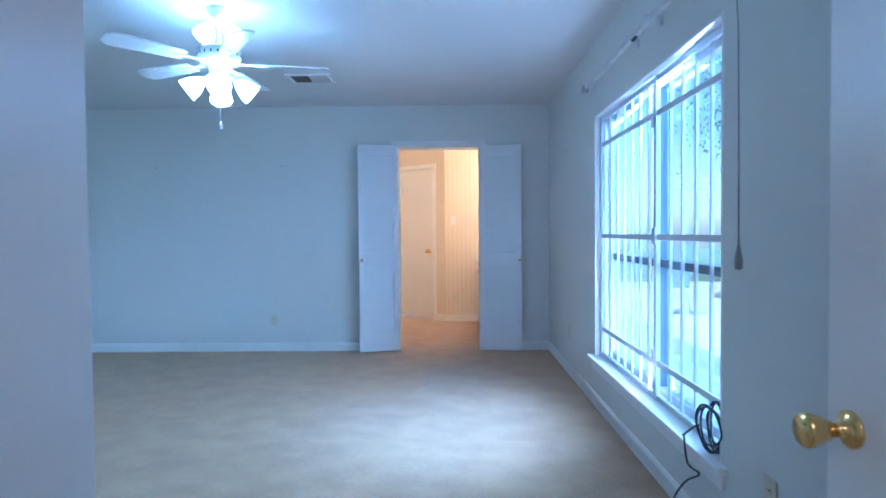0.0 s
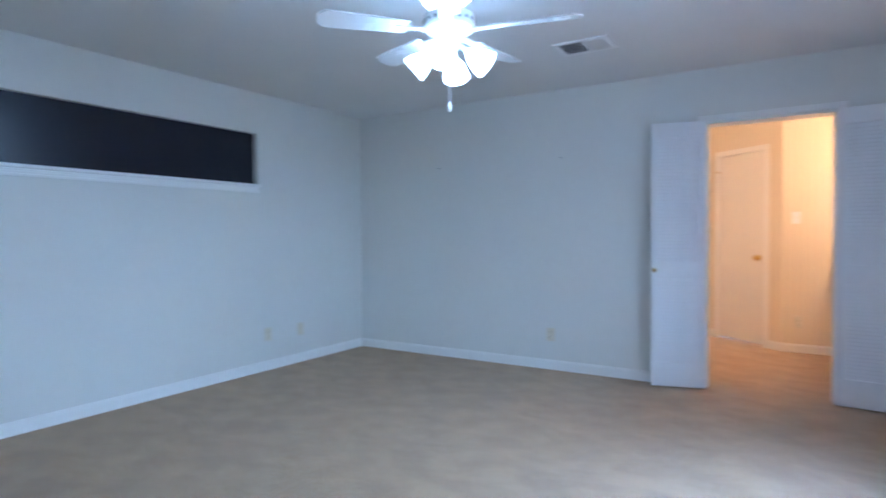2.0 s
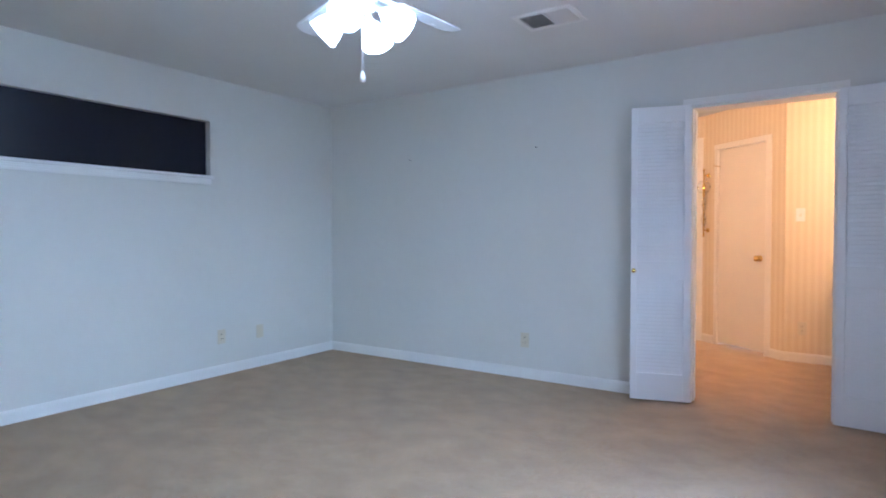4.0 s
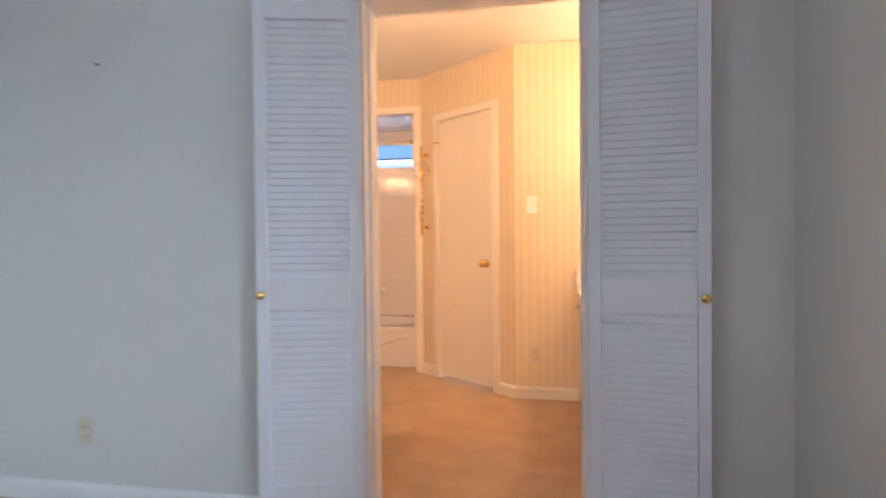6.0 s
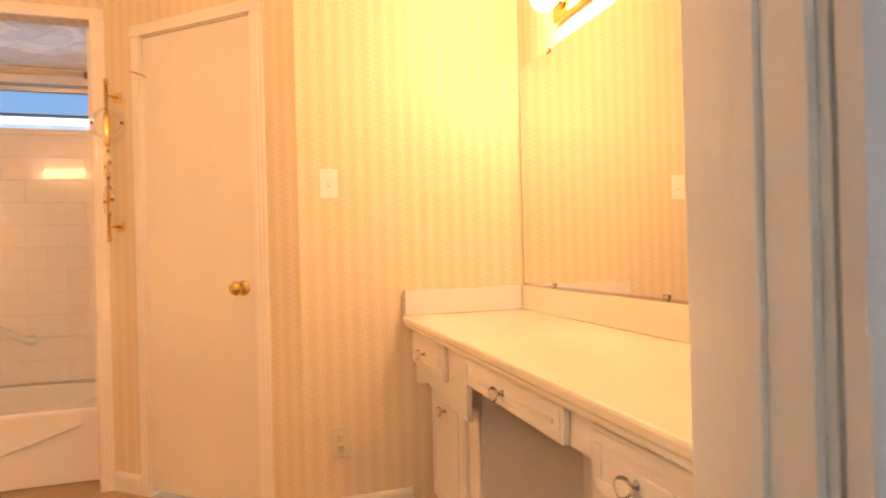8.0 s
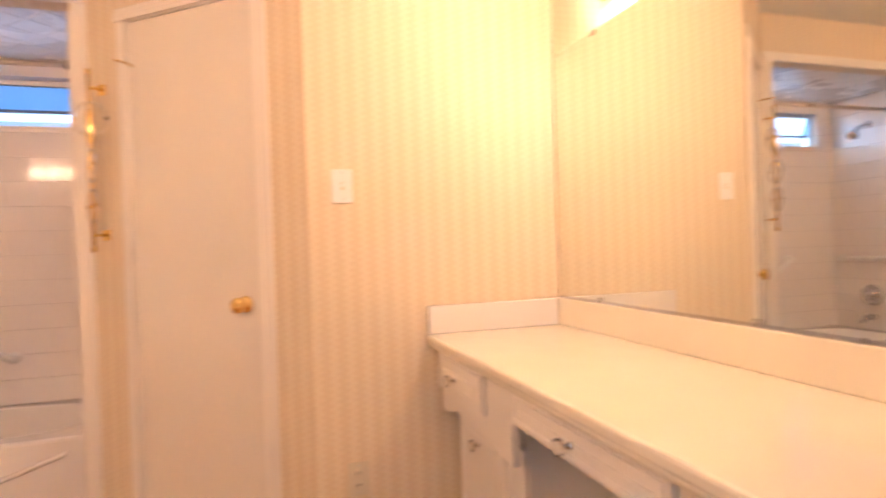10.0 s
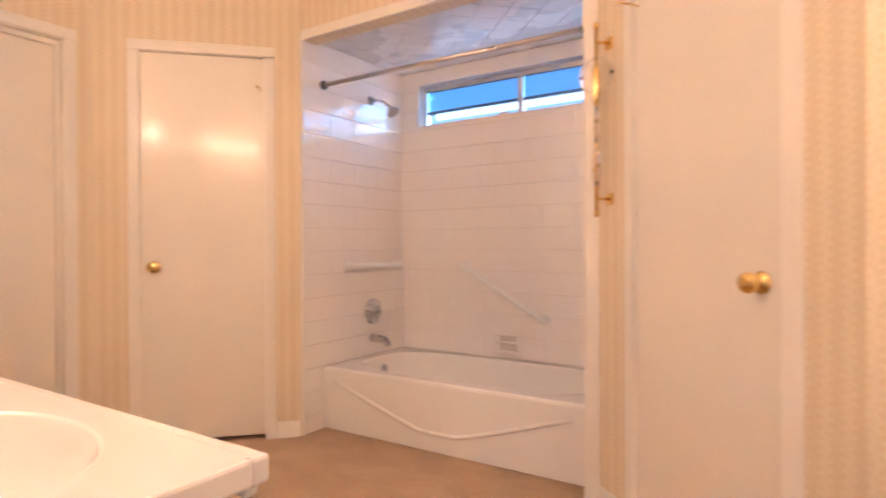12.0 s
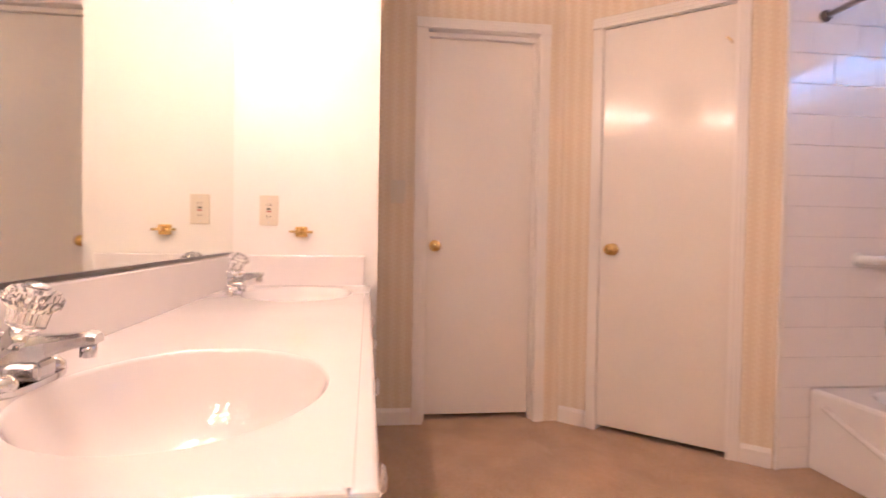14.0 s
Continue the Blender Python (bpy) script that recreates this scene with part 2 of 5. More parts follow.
def wall(name, length, thick, height, m, material, label, openings=()):
    """A wall whose face lies on local y = 0, running along local x, thick towards +y; openings are (x0, x1, z0, z1)."""
    bm = bmesh.new()
    xs = sorted({0.0, length, *[o[0] for o in openings], *[o[1] for o in openings]})
    zs = sorted({0.0, height, *[o[2] for o in openings], *[o[3] for o in openings]})
    grid = {}

    def corner(x, y, z):
        key = (round(x, 5), round(y, 5), round(z, 5))
        if key not in grid:
            grid[key] = bm.verts.new(key)
        return grid[key]

    def full(i, k):
        if not (0 <= i < len(xs) - 1 and 0 <= k < len(zs) - 1):
            return False
        x, z = (xs[i] + xs[i + 1]) / 2, (zs[k] + zs[k + 1]) / 2
        return not any(a < x < b and c < z < d for a, b, c, d in openings)

    for i in range(len(xs) - 1):
        for k in range(len(zs) - 1):
            if not full(i, k):
                continue
            x0, x1, z0, z1 = xs[i], xs[i + 1], zs[k], zs[k + 1]
            quads = [((x0, 0, z0), (x1, 0, z0), (x1, 0, z1), (x0, 0, z1)), ((x0, thick, z0), (x0, thick, z1), (x1, thick, z1), (x1, thick, z0))]
            if not full(i - 1, k):
                quads.append(((x0, 0, z0), (x0, 0, z1), (x0, thick, z1), (x0, thick, z0)))
            if not full(i + 1, k):
                quads.append(((x1, 0, z0), (x1, thick, z0), (x1, thick, z1), (x1, 0, z1)))
            if not full(i, k - 1):
                quads.append(((x0, 0, z0), (x0, thick, z0), (x1, thick, z0), (x1, 0, z0)))
            if not full(i, k + 1):
                quads.append(((x0, 0, z1), (x1, 0, z1), (x1, thick, z1), (x0, thick, z1)))
            for q in quads:
                bm.faces.new([corner(*c) for c in q])
    bmesh.ops.recalc_face_normals(bm, faces=bm.faces)
    return structure(name, bm, material, label, "wall", m)


def facing(x, y, towards):
    """A pose whose x runs along the angle towards (degrees) on the plan."""
    return pose(x, y, 0, 0, 0, towards)


def moulded(length, width, depth, bm=None):
    """A flat casing board with a stepped, rounded profile: along x, width in z, face towards -y."""
    bm = bm or bmesh.new()
    prof = [(0, 0), (-depth, 0), (-depth, width * 0.30), (-depth * 0.8, width * 0.36), (-depth * 0.8, width * 0.62), (-depth * 0.6, width * 0.68), (-depth * 0.6, width * 0.9), (-depth * 0.35, width), (0, width)]
    a = [bm.verts.new((0, y, z)) for y, z in prof]
    b = [bm.verts.new((length, y, z)) for y, z in prof]
    n = len(prof)
    for i in range(n):
        bm.faces.new((a[i], a[(i + 1) % n], b[(i + 1) % n], b[i]))
    bm.faces.new(a[::-1])
    bm.faces.new(b)
    bmesh.ops.recalc_face_normals(bm, faces=bm.faces)
    return bm


def casing(name, m, x0, x1, top, width, label, depth=0.016, material=None):
    """Three casing boards round an opening from x0 to x1, as high as top, on the wall face of m."""
    material = material or TRIM
    root = base(name, m, label, "door casing", kind="structure")
    for nm, length, mm in (("side_casing", top - 0.001, pose(x0, 0, 0) @ Matrix.Rotation(radians(-90), 4, "Y")),
                           ("side_casing", top - 0.001, pose(x1, 0, 0) @ Matrix.Rotation(radians(-90), 4, "Y") @ Matrix.Diagonal((1, 1, -1, 1))),
                           ("head_casing", x1 - x0 + 2 * width, pose(x0 - width, 0, top))):
        bm = moulded(length, width, depth)
        bmesh.ops.transform(bm, matrix=mm, verts=bm.verts)
        bmesh.ops.recalc_face_normals(bm, faces=bm.faces)
        part(nm, bm, material, root)
    return root


def skirting(name, m, spans, height=0.085, material=None):
    root = base(name, m, "white painted wooden baseboard along the wall", "baseboard", kind="structure")
    for x0, x1 in spans:
        bm = bmesh.new()
        prof = [(0, 0), (-0.013, 0), (-0.013, height * 0.78), (-0.009, height * 0.9), (-0.004, height), (0, height)]
        a = [bm.verts.new((x0, y, z)) for y, z in prof]
        b = [bm.verts.new((x1, y, z)) for y, z in prof]
        for i in range(len(prof)):
            bm.faces.new((a[i], a[(i + 1) % len(prof)], b[(i + 1) % len(prof)], b[i]))
        bm.faces.new(a[::-1])
        bm.faces.new(b)
        bmesh.ops.recalc_face_normals(bm, faces=bm.faces)
        part("baseboard_run", bm, material or TRIM, root)
    return root


def door_knob(parent, m, material=None, crystal=False):
    """A round knob on its rose; m puts local z out of the door."""
    material = material or BRASS
    rose = part("knob_rose", lathe([(0.0, 0), (0.031, 0), (0.031, 0.004), (0.024, 0.009), (0.014, 0.012), (0.012, 0.022), (0.012, 0.026)], m=m), material, parent, "polished brass rose")
    if crystal:
        knob = lathe([(0.010, 0.024), (0.016, 0.038), (0.022, 0.050), (0.027, 0.066), (0.029, 0.074), (0.026, 0.080), (0.0, 0.081)], 12, m=m)
    else:
        knob = lathe([(0.012, 0.024), (0.021, 0.029), (0.027, 0.038), (0.029, 0.047), (0.026, 0.056), (0.015, 0.061), (0.0, 0.062)], m=m)
    part("knob", knob, material, parent, "polished brass knob")
    return rose


def plate(name, m, kind, label, w=0.072, h=0.117, material=None):
    """A wall plate at local origin, facing local -y."""
    material = material or IVORY
    root = base(name, m, label, "outlet" if kind != "switch" else "light switch")
    part("cover_plate", box(bmesh.new(), -w / 2, w / 2, -0.007, -0.001, -h / 2, h / 2, 0.0025), material, root)
    if kind == "outlet":
        for dz in (-0.021, 0.021):
            part("socket_face", lathe([(0.0, 0), (0.0165, 0), (0.0165, 0.002), (0.0155, 0.003), (0.0, 0.003)], 20, Matrix.Translation((0, -0.0065, dz)) @ Matrix.Rotation(radians(90), 4, "X")), material, root)
            for dx in (-0.006, 0.006):
                part("slot", solid(dx - 0.0012, dx + 0.0012, -0.0100, -0.0092, dz - 0.004, dz + 0.006), DARK, root)
    elif kind == "switch":
        part("toggle_slot", solid(-0.006, 0.006, -0.0082, -0.0068, -0.013, 0.013), IVORY, root)
        bm = solid(-0.0042, 0.0042, -0.019, -0.008, -0.003, 0.009, 0.0015)
        part("toggle", bm, material, root)
    elif kind == "safety":
        part("socket_insert", solid(-0.017, 0.017, -0.0095, -0.0068, -0.034, 0.034, 0.001), material, root)
        for dz in (-0.004, 0.006):
            part("test_button", solid(-0.008, 0.008, -0.0125, -0.0094, dz - 0.003, dz + 0.003, 0.0008), DARK if dz > 0 else mat("red_button", (0.35, 0.05, 0.04), 0.4), root)
        for dz in (-0.024, 0.022):
            for dx in (-0.006, 0.006):
                part("slot", solid(dx - 0.0012, dx + 0.0012, -0.0102, -0.0094, dz - 0.004, dz + 0.005), DARK, root)
    for dz in (-h / 2 + 0.012, h / 2 - 0.012):
        part("screw", lathe([(0.0, 0), (0.003, 0), (0.003, 0.0008), (0.0, 0.001)], 10, Matrix.Translation((0, -0.0069, dz)) @ Matrix.Rotation(radians(90), 4, "X")), ALU, root)
    return root


# ---- plan ----
CEILING = 2.43
XL, XR, YN = -3.385, 1.512, 6.147            # bedroom: west wall, east wall, wall towards the bathroom
YB = 6.31                                  # bathroom face of that wall
XV = 1.415                                  # vanity mirror wall
OPEN = (0.004, 0.842)                         # bathroom doorway
C0 = Vector((0.458, 8.04))                 # corner where the slanting closet wall begins
C1 = Vector((-0.345, 8.70))
YA = 8.70                                   # front of the tub alcove
AX0, AX1, YT = -1.985, -0.435, 9.59         # alcove inside, back wall
B0 = Vector((-2.695, 7.955))
B1 = Vector((-1.973, 8.70))
XA = -2.695

# floor and ceilings
structure("floor", solid(-3.4, 1.66, -1.2, 9.8, -0.12, 0.0), CARPET, "beige cut-pile carpet with vacuum streaks", "carpet")
structure("ceiling", solid(-3.4, 1.66, -1.2, YB, CEILING, CEILING + 0.12), CEIL, "white textured bedroom ceiling", "ceiling")
structure("ceiling_bath", solid(-3.4, 1.66, YB, YA + 0.10, CEILING, CEILING + 0.12), CEIL, "white painted bathroom ceiling", "ceiling")

# bedroom walls
wall("wall_north", XR - XL, (YB - YN) / 2, CEILING, facing(XL, YN, 0), PAINT, "off-white painted wall with a doorway", [(OPEN[0] - XL, OPEN[1] - XL, 0, 2.03)])
WIN = (2.47, 4.31, 0.33, 1.938)
wall("wall_east", YN + 1.2, 0.15, CEILING, facing(XR, YN, -90), PAINT, "off-white painted wall with a large window", [(YN - WIN[1], YN - WIN[0], WIN[2], WIN[3])])
CLE = (2.72, 4.78, 1.636, 2.08)
wall("wall_west", YN + 1.2, 0.15, CEILING, facing(XL, -1.2, 90), PAINT, "off-white painted wall with a high narrow window", [(CLE[0] + 1.2, CLE[1] + 1.2, CLE[2], CLE[3])])
wall("wall_south_left", 0.097 - XL, 0.30, CEILING, facing(0.097, 1.10, 180), PAINT, "off-white painted wall beside the bedroom entrance")
wall("wall_south_right", XR - 1.20, 0.12, CEILING, facing(XR, 0.62, 180), PAINT, "off-white painted wall beside the bedroom entrance")
wall("wall_hall_left", 2.2, 0.12, CEILING, facing(-0.10, -1.2, 90), PAINT, "off-white painted hall wall")
wall("wall_hall_right", 1.8, 0.12, CEILING, facing(1.24, 0.50, -90), PAINT, "off-white painted hall wall")
wall("wall_hall_back", 1.5, 0.12, CEILING, facing(1.3, -1.08, 180), PAINT, "off-white painted hall wall")

# bathroom walls
wall("wall_bath_south", 3.3 + XV, (YB - YN) / 2, CEILING, facing(XV, YB, 180), PAPER, "wall with striped cream wallpaper round the doorway", [(XV - OPEN[1], XV - OPEN[0], 0, 2.03)])
wall("wall_bath_east", 8.2 - YB, 0.12, CEILING, facing(XV, 8.2, -90), PAPER, "striped cream wallpaper wall behind the vanity mirror")
wall("wall_bath_north", XV - C0.x, 0.12, CEILING, facing(C0.x, C0.y, 0), PAPER, "striped cream wallpaper wall beside the vanity")
D_ANGLE = math.degrees(math.atan2(C0.y - C1.y, C0.x - C1.x))
D_LEN = (C0 - C1).length
D_WALL = facing(C1.x, C1.y, D_ANGLE)
DD = (D_LEN - 0.820, D_LEN - 0.205)
wall("wall_closet", D_LEN, 0.12, CEILING, D_WALL, PAPER, "slanting striped wallpaper wall with a closet door", [(DD[0], DD[1], 0, 2.04)])
B_ANGLE = math.degrees(math.atan2(B1.y - B0.y, B1.x - B0.x))
B_LEN = (B1 - B0).length
B_WALL = facing(B0.x, B0.y, B_ANGLE)
DB = (0.216, 0.828)
wall("wall_linen", B_LEN, 0.12, CEILING, B_WALL, PAPER, "slanting striped wallpaper wall with a linen closet door", [(DB[0], DB[1], 0, 2.04)])
A_WALL = facing(XA, 6.3, 90)
DA = (7.228 - 6.3, 7.824 - 6.3)
wall("wall_bath_west", B0.y - 6.3, 0.12, CEILING, A_WALL, PAPER, "striped wallpaper wall with a recessed white door", [(DA[0], DA[1], 0, 2.04)])
XP = -2.057                                 # face of the end wall beside the sinks
wall("wall_partition", 0.668, 0.115, CEILING, facing(XP, YB, 90), mat("cream_eggshell_paint", (0.80, 0.78, 0.72), 0.4, vary=0.02, bump=0.08, bump_scale=85), "cream painted end wall beside the sink counter")
YS = 6.418                                  # face of the plumbing wall behind the sinks
structure("wall_plumbing", solid(XP + 0.001, -0.13, YB - 0.001, YS, 0, CEILING - 0.001), PAPER, "thick plumbing wall behind the sink mirror", "wall")
HEAD = 2.145
wall("wall_alcove_front", C1.x - B1.x, 0.09, CEILING, facing(B1.x, YA, 0), PAPER, "striped wallpaper wall above the tub alcove", [(0.0, C1.x - B1.x - 0.06, 0, HEAD)])
# closets behind the slanting doors stay dark and closed
structure("closet_backing", solid(0.30, 1.50, 8.45, 8.57, 0, CEILING), PAINT, "plain closet back wall", "wall")
structure("linen_backing", solid(-3.3, -2.15, 8.75, 8.87, 0, CEILING), PAINT, "plain closet back wall", "wall")
structure("west_backing", solid(-3.36, -3.24, 6.2, 8.85, 0, CEILING), PAINT, "plain closet back wall", "wall")

# alcove shell behind the tiles
BW = (-1.838, -0.53, 1.806, 2.078)
wall("alcove_wall_back", AX1 - AX0, 0.14, 2.3, facing(AX0, YT, 0), GROUT, "grout bed of the tiled tub wall", [(BW[0] - AX0, BW[1] - AX0, BW[2], BW[3])])
wall("alcove_wall_left", YT + 0.14 - YA - 0.001, 0.1, 2.3, facing(AX0, YA + 0.001, 90), GROUT, "grout bed of the tiled tub wall")
wall("alcove_wall_right", YT + 0.14 - YA - 0.09, 0.1, 2.3, facing(AX1, YT + 0.14, -90), GROUT, "grout bed of the tiled tub wall")

# doorway jambs and casings
jm = base("door_jamb", facing(OPEN[0], YN, 0), "white painted door jamb of the bathroom doorway", "door frame", kind="structure")
W = OPEN[1] - OPEN[0]
part("jamb_board", solid(0.001, 0.014, -0.004, YB - YN + 0.004, 0, 2.029), TRIM, jm)
part("jamb_board", solid(W - 0.014, W - 0.001, -0.004, YB - YN + 0.004, 0, 2.029), TRIM, jm)
part("head_board", solid(0.014, W - 0.014, -0.004, YB - YN + 0.004, 2.012, 2.029), TRIM, jm)
for x0, x1 in ((0.014, 0.023), (W - 0.023, W - 0.014)):
    part("door_stop", solid(x0, x1, 0.05, 0.085, 0, 2.012, 0.002), TRIM, jm)
casing("door_casing", facing(OPEN[0], YN, 0), 0.0, W, 2.03, 0.048, "white moulded casing round the bathroom doorway")
casing("door_casing_bath", facing(OPEN[1], YB, 180), 0.0, W, 2.03, 0.055, "cream moulded casing round the doorway, bathroom side", material=CREAMP)

# baseboards
skirting("baseboard_north", facing(XL, YN, 0), [(0, OPEN[0] - XL - 0.058), (OPEN[1] - XL + 0.058, XR - XL - 0.014)])
skirting("baseboard_east", facing(XR, YN, -90), [(0, 5.3)])
skirting("baseboard_west", facing(XL, 1.10, 90), [(0.014, YN - 1.10 - 0.014)])
skirting("baseboard_south", facing(-0.03, 1.10, 180), [(0, 3.19)])
skirting("baseboard_bath_north", facing(C0.x, C0.y, 0), [(-0.004, 0.43)], material=CREAMP)
skirting("baseboard_closet", D_WALL, [(0.0, DD[0] - 0.058), (DD[1] + 0.058, D_LEN + 0.004)], material=CREAMP)
skirting("baseboard_linen", B_WALL, [(0.012, DB[0] - 0.058), (DB[1] + 0.058, B_LEN - 0.03)], material=CREAMP)
skirting("baseboard_west_bath", A_WALL, [(0.1, DA[0] - 0.058)], material=CREAMP)
skirting("baseboard_vanity_left", facing(OPEN[0] - 0.06, YB, 180), [(0, 0.12)], material=CREAMP)


# ---- doors ----
def louver_door(m, width, mirrored, label):
    """A louvred leaf hinged at local x = 0; the slats are separate pieces."""
    h, t, st = 2.015, 0.03, 0.042
    root = base("louver_door", m, label, "louver door", "louvered doors of the bathroom")
    s = -1 if mirrored else 1

    def bx(a, b, y0, y1, z0, z1, bev=0.002):
        a, b = sorted((s * a, s * b))
        return solid(a, b, y0, y1, z0, z1, bev)

    part("stile", bx(0.0, st, -t, 0, 0, h), LOUVER, root)
    part("stile", bx(width - st, width, -t, 0, 0, h), LOUVER, root)
    part("bottom_rail", bx(st, width - st, -t, 0, 0, 0.185), LOUVER, root)
    part("middle_rail", bx(st, width - st, -t, 0, 0.835, 0.958), LOUVER, root)
    part("top_rail", bx(st, width - st, -t, 0, 1.905, h), LOUVER, root)
    a, b = sorted((s * (st + 0.0005), s * (width - st - 0.0005)))
    bm = solid(a, b, -0.003, 0.003, -0.0185, 0.0185, 0.0013)
    bmesh.ops.rotate(bm, verts=bm.verts, matrix=Matrix.Rotation(radians(-16), 3, "X"))
    first = None
    for z0, z1, n in ((0.187, 0.833, 25), (0.960, 1.903, 36)):
        for i in range(n):
            z = z0 + (i + 0.5) * (z1 - z0) / n
            if first is None:
                first = part("slat", bm, LOUVER, root)
                ob = first
            else:
                ob = new("slat", first.data)
                ob.parent = root
            ob.location = (0, -t / 2, z)
    kx = s * (width - 0.021)
    out = Matrix.Translation((kx, -t, 0.895)) @ Matrix.Rotation(radians(90), 4, "X")
    part("knob", lathe([(0.0, 0), (0.013, 0), (0.011, 0.003), (0.006, 0.006), (0.006, 0.014), (0.014, 0.019), (0.016, 0.025), (0.012, 0.030), (0.0, 0.031)], 16, out), BRASS, root, "small brass knob")
    for z in (0.22, 1.0, 1.78):
        part("hinge", solid(-0.006, 0.006, -t - 0.003, -t + 0.004, z - 0.035, z + 0.035, 0.001), LOUVER, root)
    return root


louver_door(pose(0.012, YN - 0.030, 0.014, 0, 0, 16), 0.385, True, "white louvered door swung open beside the bathroom doorway")
louver_door(pose(0.842, YN - 0.022, 0.010, 0, 0, -6), 0.393, False, "white louvered door folded back against the bedroom wall")


def flush_door(name, m, x0, x1, recess, knob_x, label, hook=None, hinges=None, sill_gap=0.024):
    """A flush slab in an opening of the wall m, with its frame, knob and robe hook."""
    root = base(name, m, label, "door")
    part("slab", solid(x0 + 0.004, x1 - 0.004, recess, recess + 0.035, sill_gap, 2.033, 0.002), DOORP, root)
    door_knob(root, Matrix.Translation((knob_x, recess, 0.925)) @ Matrix.Rotation(radians(90), 4, "X"))
    for z in hinges[1] if hinges else ():
        part("hinge", solid(hinges[0] - 0.008, hinges[0] + 0.008, recess - 0.004, recess + 0.002, z - 0.045, z + 0.045, 0.001), DOORP, root, "painted-over hinge")
    if hook is not None:
        part("hinge_stop", tube([(hook, recess, 1.86), (hook, recess - 0.03, 1.865), (hook - 0.01, recess - 0.075, 1.868)], 0.004), BRASS, root, "brass hinge-pin door stop")
    return root


def frame_boards(name, m, x0, x1, depth, stop=None, label=""):
    root = base(name, m, label, "door frame", kind="structure")
    part("jamb_board", solid(x0 - 0.0005, x0 + 0.004, -0.003, depth, 0, 2.039), CREAMP, root)
    part("jamb_board", solid(x1 - 0.004, x1 + 0.0005, -0.003, depth, 0, 2.039), CREAMP, root)
    part("head_board", solid(x0, x1, -0.003, depth, 2.036, 2.0395), CREAMP, root)
    if stop:
        part("door_stop", solid(x0 + 0.004, x1 - 0.004, stop - 0.03, stop, 2.012, 2.036, 0.002), CREAMP, root)
        part("door_stop", solid(x0 + 0.004, x0 + 0.016, stop - 0.03, stop, 0, 2.012, 0.002), CREAMP, root)
        part("door_stop", solid(x1 - 0.016, x1 - 0.004, stop - 0.03, stop, 0, 2.012, 0.002), CREAMP, root)
    return root


frame_boards("door_frame_closet", D_WALL, DD[0], DD[1], 0.12, label="white painted closet door frame")
casing("casing_closet", D_WALL, DD[0], DD[1], 2.04, 0.055, "cream moulded casing round the closet door", material=CREAMP)
flush_door("closet_door", D_WALL, DD[0], DD[1], 0.004, DD[1] - 0.075, "cream flush closet door with a brass knob, closed", hook=DD[0] + 0.02, hinges=(DD[0] + 0.004, (0.28, 1.79)))
frame_boards("door_frame_linen", B_WALL, DB[0], DB[1], 0.12, label="white painted linen closet door frame")
casing("casing_linen", B_WALL, DB[0], DB[1], 2.04, 0.055, "cream moulded casing round the linen closet door", material=CREAMP)
flush_door("linen_door", B_WALL, DB[0], DB[1], 0.004, DB[0] + 0.068, "glossy cream flush linen closet door, closed", hook=DB[1] - 0.02, hinges=(DB[1] - 0.004, (0.28, 1.79)))
frame_boards("door_frame_west", A_WALL, DA[0], DA[1], 0.12, 0.07, "white painted door frame with a deep stop")
casing("casing_west", A_WALL, DA[0], DA[1], 2.04, 0.055, "cream moulded casing round the toilet room door", material=CREAMP)
flush_door("toilet_room_door", A_WALL, DA[0], DA[1], 0.072, DA[0] + 0.062, "cream flush door set back in its frame, closed", sill_gap=0.026)

# the open bedroom door at the start
bd = base("bedroom_door", pose(1.222, 0.636, 0.012, 0, 0, 91), "white painted bedroom door standing open", "door")
part("slab", solid(0, 0.76, -0.017, 0.018, 0, 2.03, 0.002), TRIM, bd)
door_knob(bd, Matrix.Translation((0.702, 0.018, 0.833)) @ Matrix.Rotation(radians(-90), 4, "X"), crystal=True)
door_knob(bd, Matrix.Translation((0.702, -0.017, 0.833)) @ Matrix.Rotation(radians(90), 4, "X"), crystal=True)
part("latch_plate", solid(0.758, 0.762, -0.012, 0.013, 0.803, 0.863, 0.0005), BRASS, bd)
bj = base("entrance_jamb", pose(0, 0, 0), "white painted entrance jamb", "door frame", kind="structure")
part("jamb_board", solid(0.098, 0.110, 0.80, 1.102, 0, CEILING - 0.002), TRIM, bj)

# ---- bedroom window with burglar bars ----
win = base("window_1", facing(XR, WIN[1], -90), "large aluminium window behind white iron burglar bars", "window", kind="structure")
WW, Z0, Z1 = WIN[1] - WIN[0], WIN[2], WIN[3]
part("reveal", solid(0.0005, WW - 0.0005, -0.002, 0.15, Z1 - 0.012, Z1 - 0.0005), TRIM, win)
part("reveal", solid(0.0005, 0.013, -0.002, 0.15, Z0, Z1 - 0.012), TRIM, win)
part("reveal", solid(WW - 0.013, WW - 0.0005, -0.002, 0.15, Z0, Z1 - 0.012), TRIM, win)
part("window_sill", solid(-0.05, WW + 0.05, -0.045, 0.149, Z0 - 0.022, Z0 + 0.004, 0.004), TRIM, win, "white painted window stool")
part("sill_apron", solid(-0.03, WW + 0.03, -0.016, -0.002, Z0 - 0.085, Z0 - 0.022, 0.003), TRIM, win)
for x0, x1, z0, z1 in ((0.013, 0.05, Z0, Z1), (WW - 0.05, WW - 0.013, Z0, Z1), (WW / 2 - 0.03, WW / 2 + 0.03, Z0, Z1)):
    part("window_frame", solid(x0, x1, 0.095, 0.14, z0 + 0.004, z1 - 0.012, 0.003), BRONZE if x0 < 0.9 and x0 > 0.5 else ALU, win)
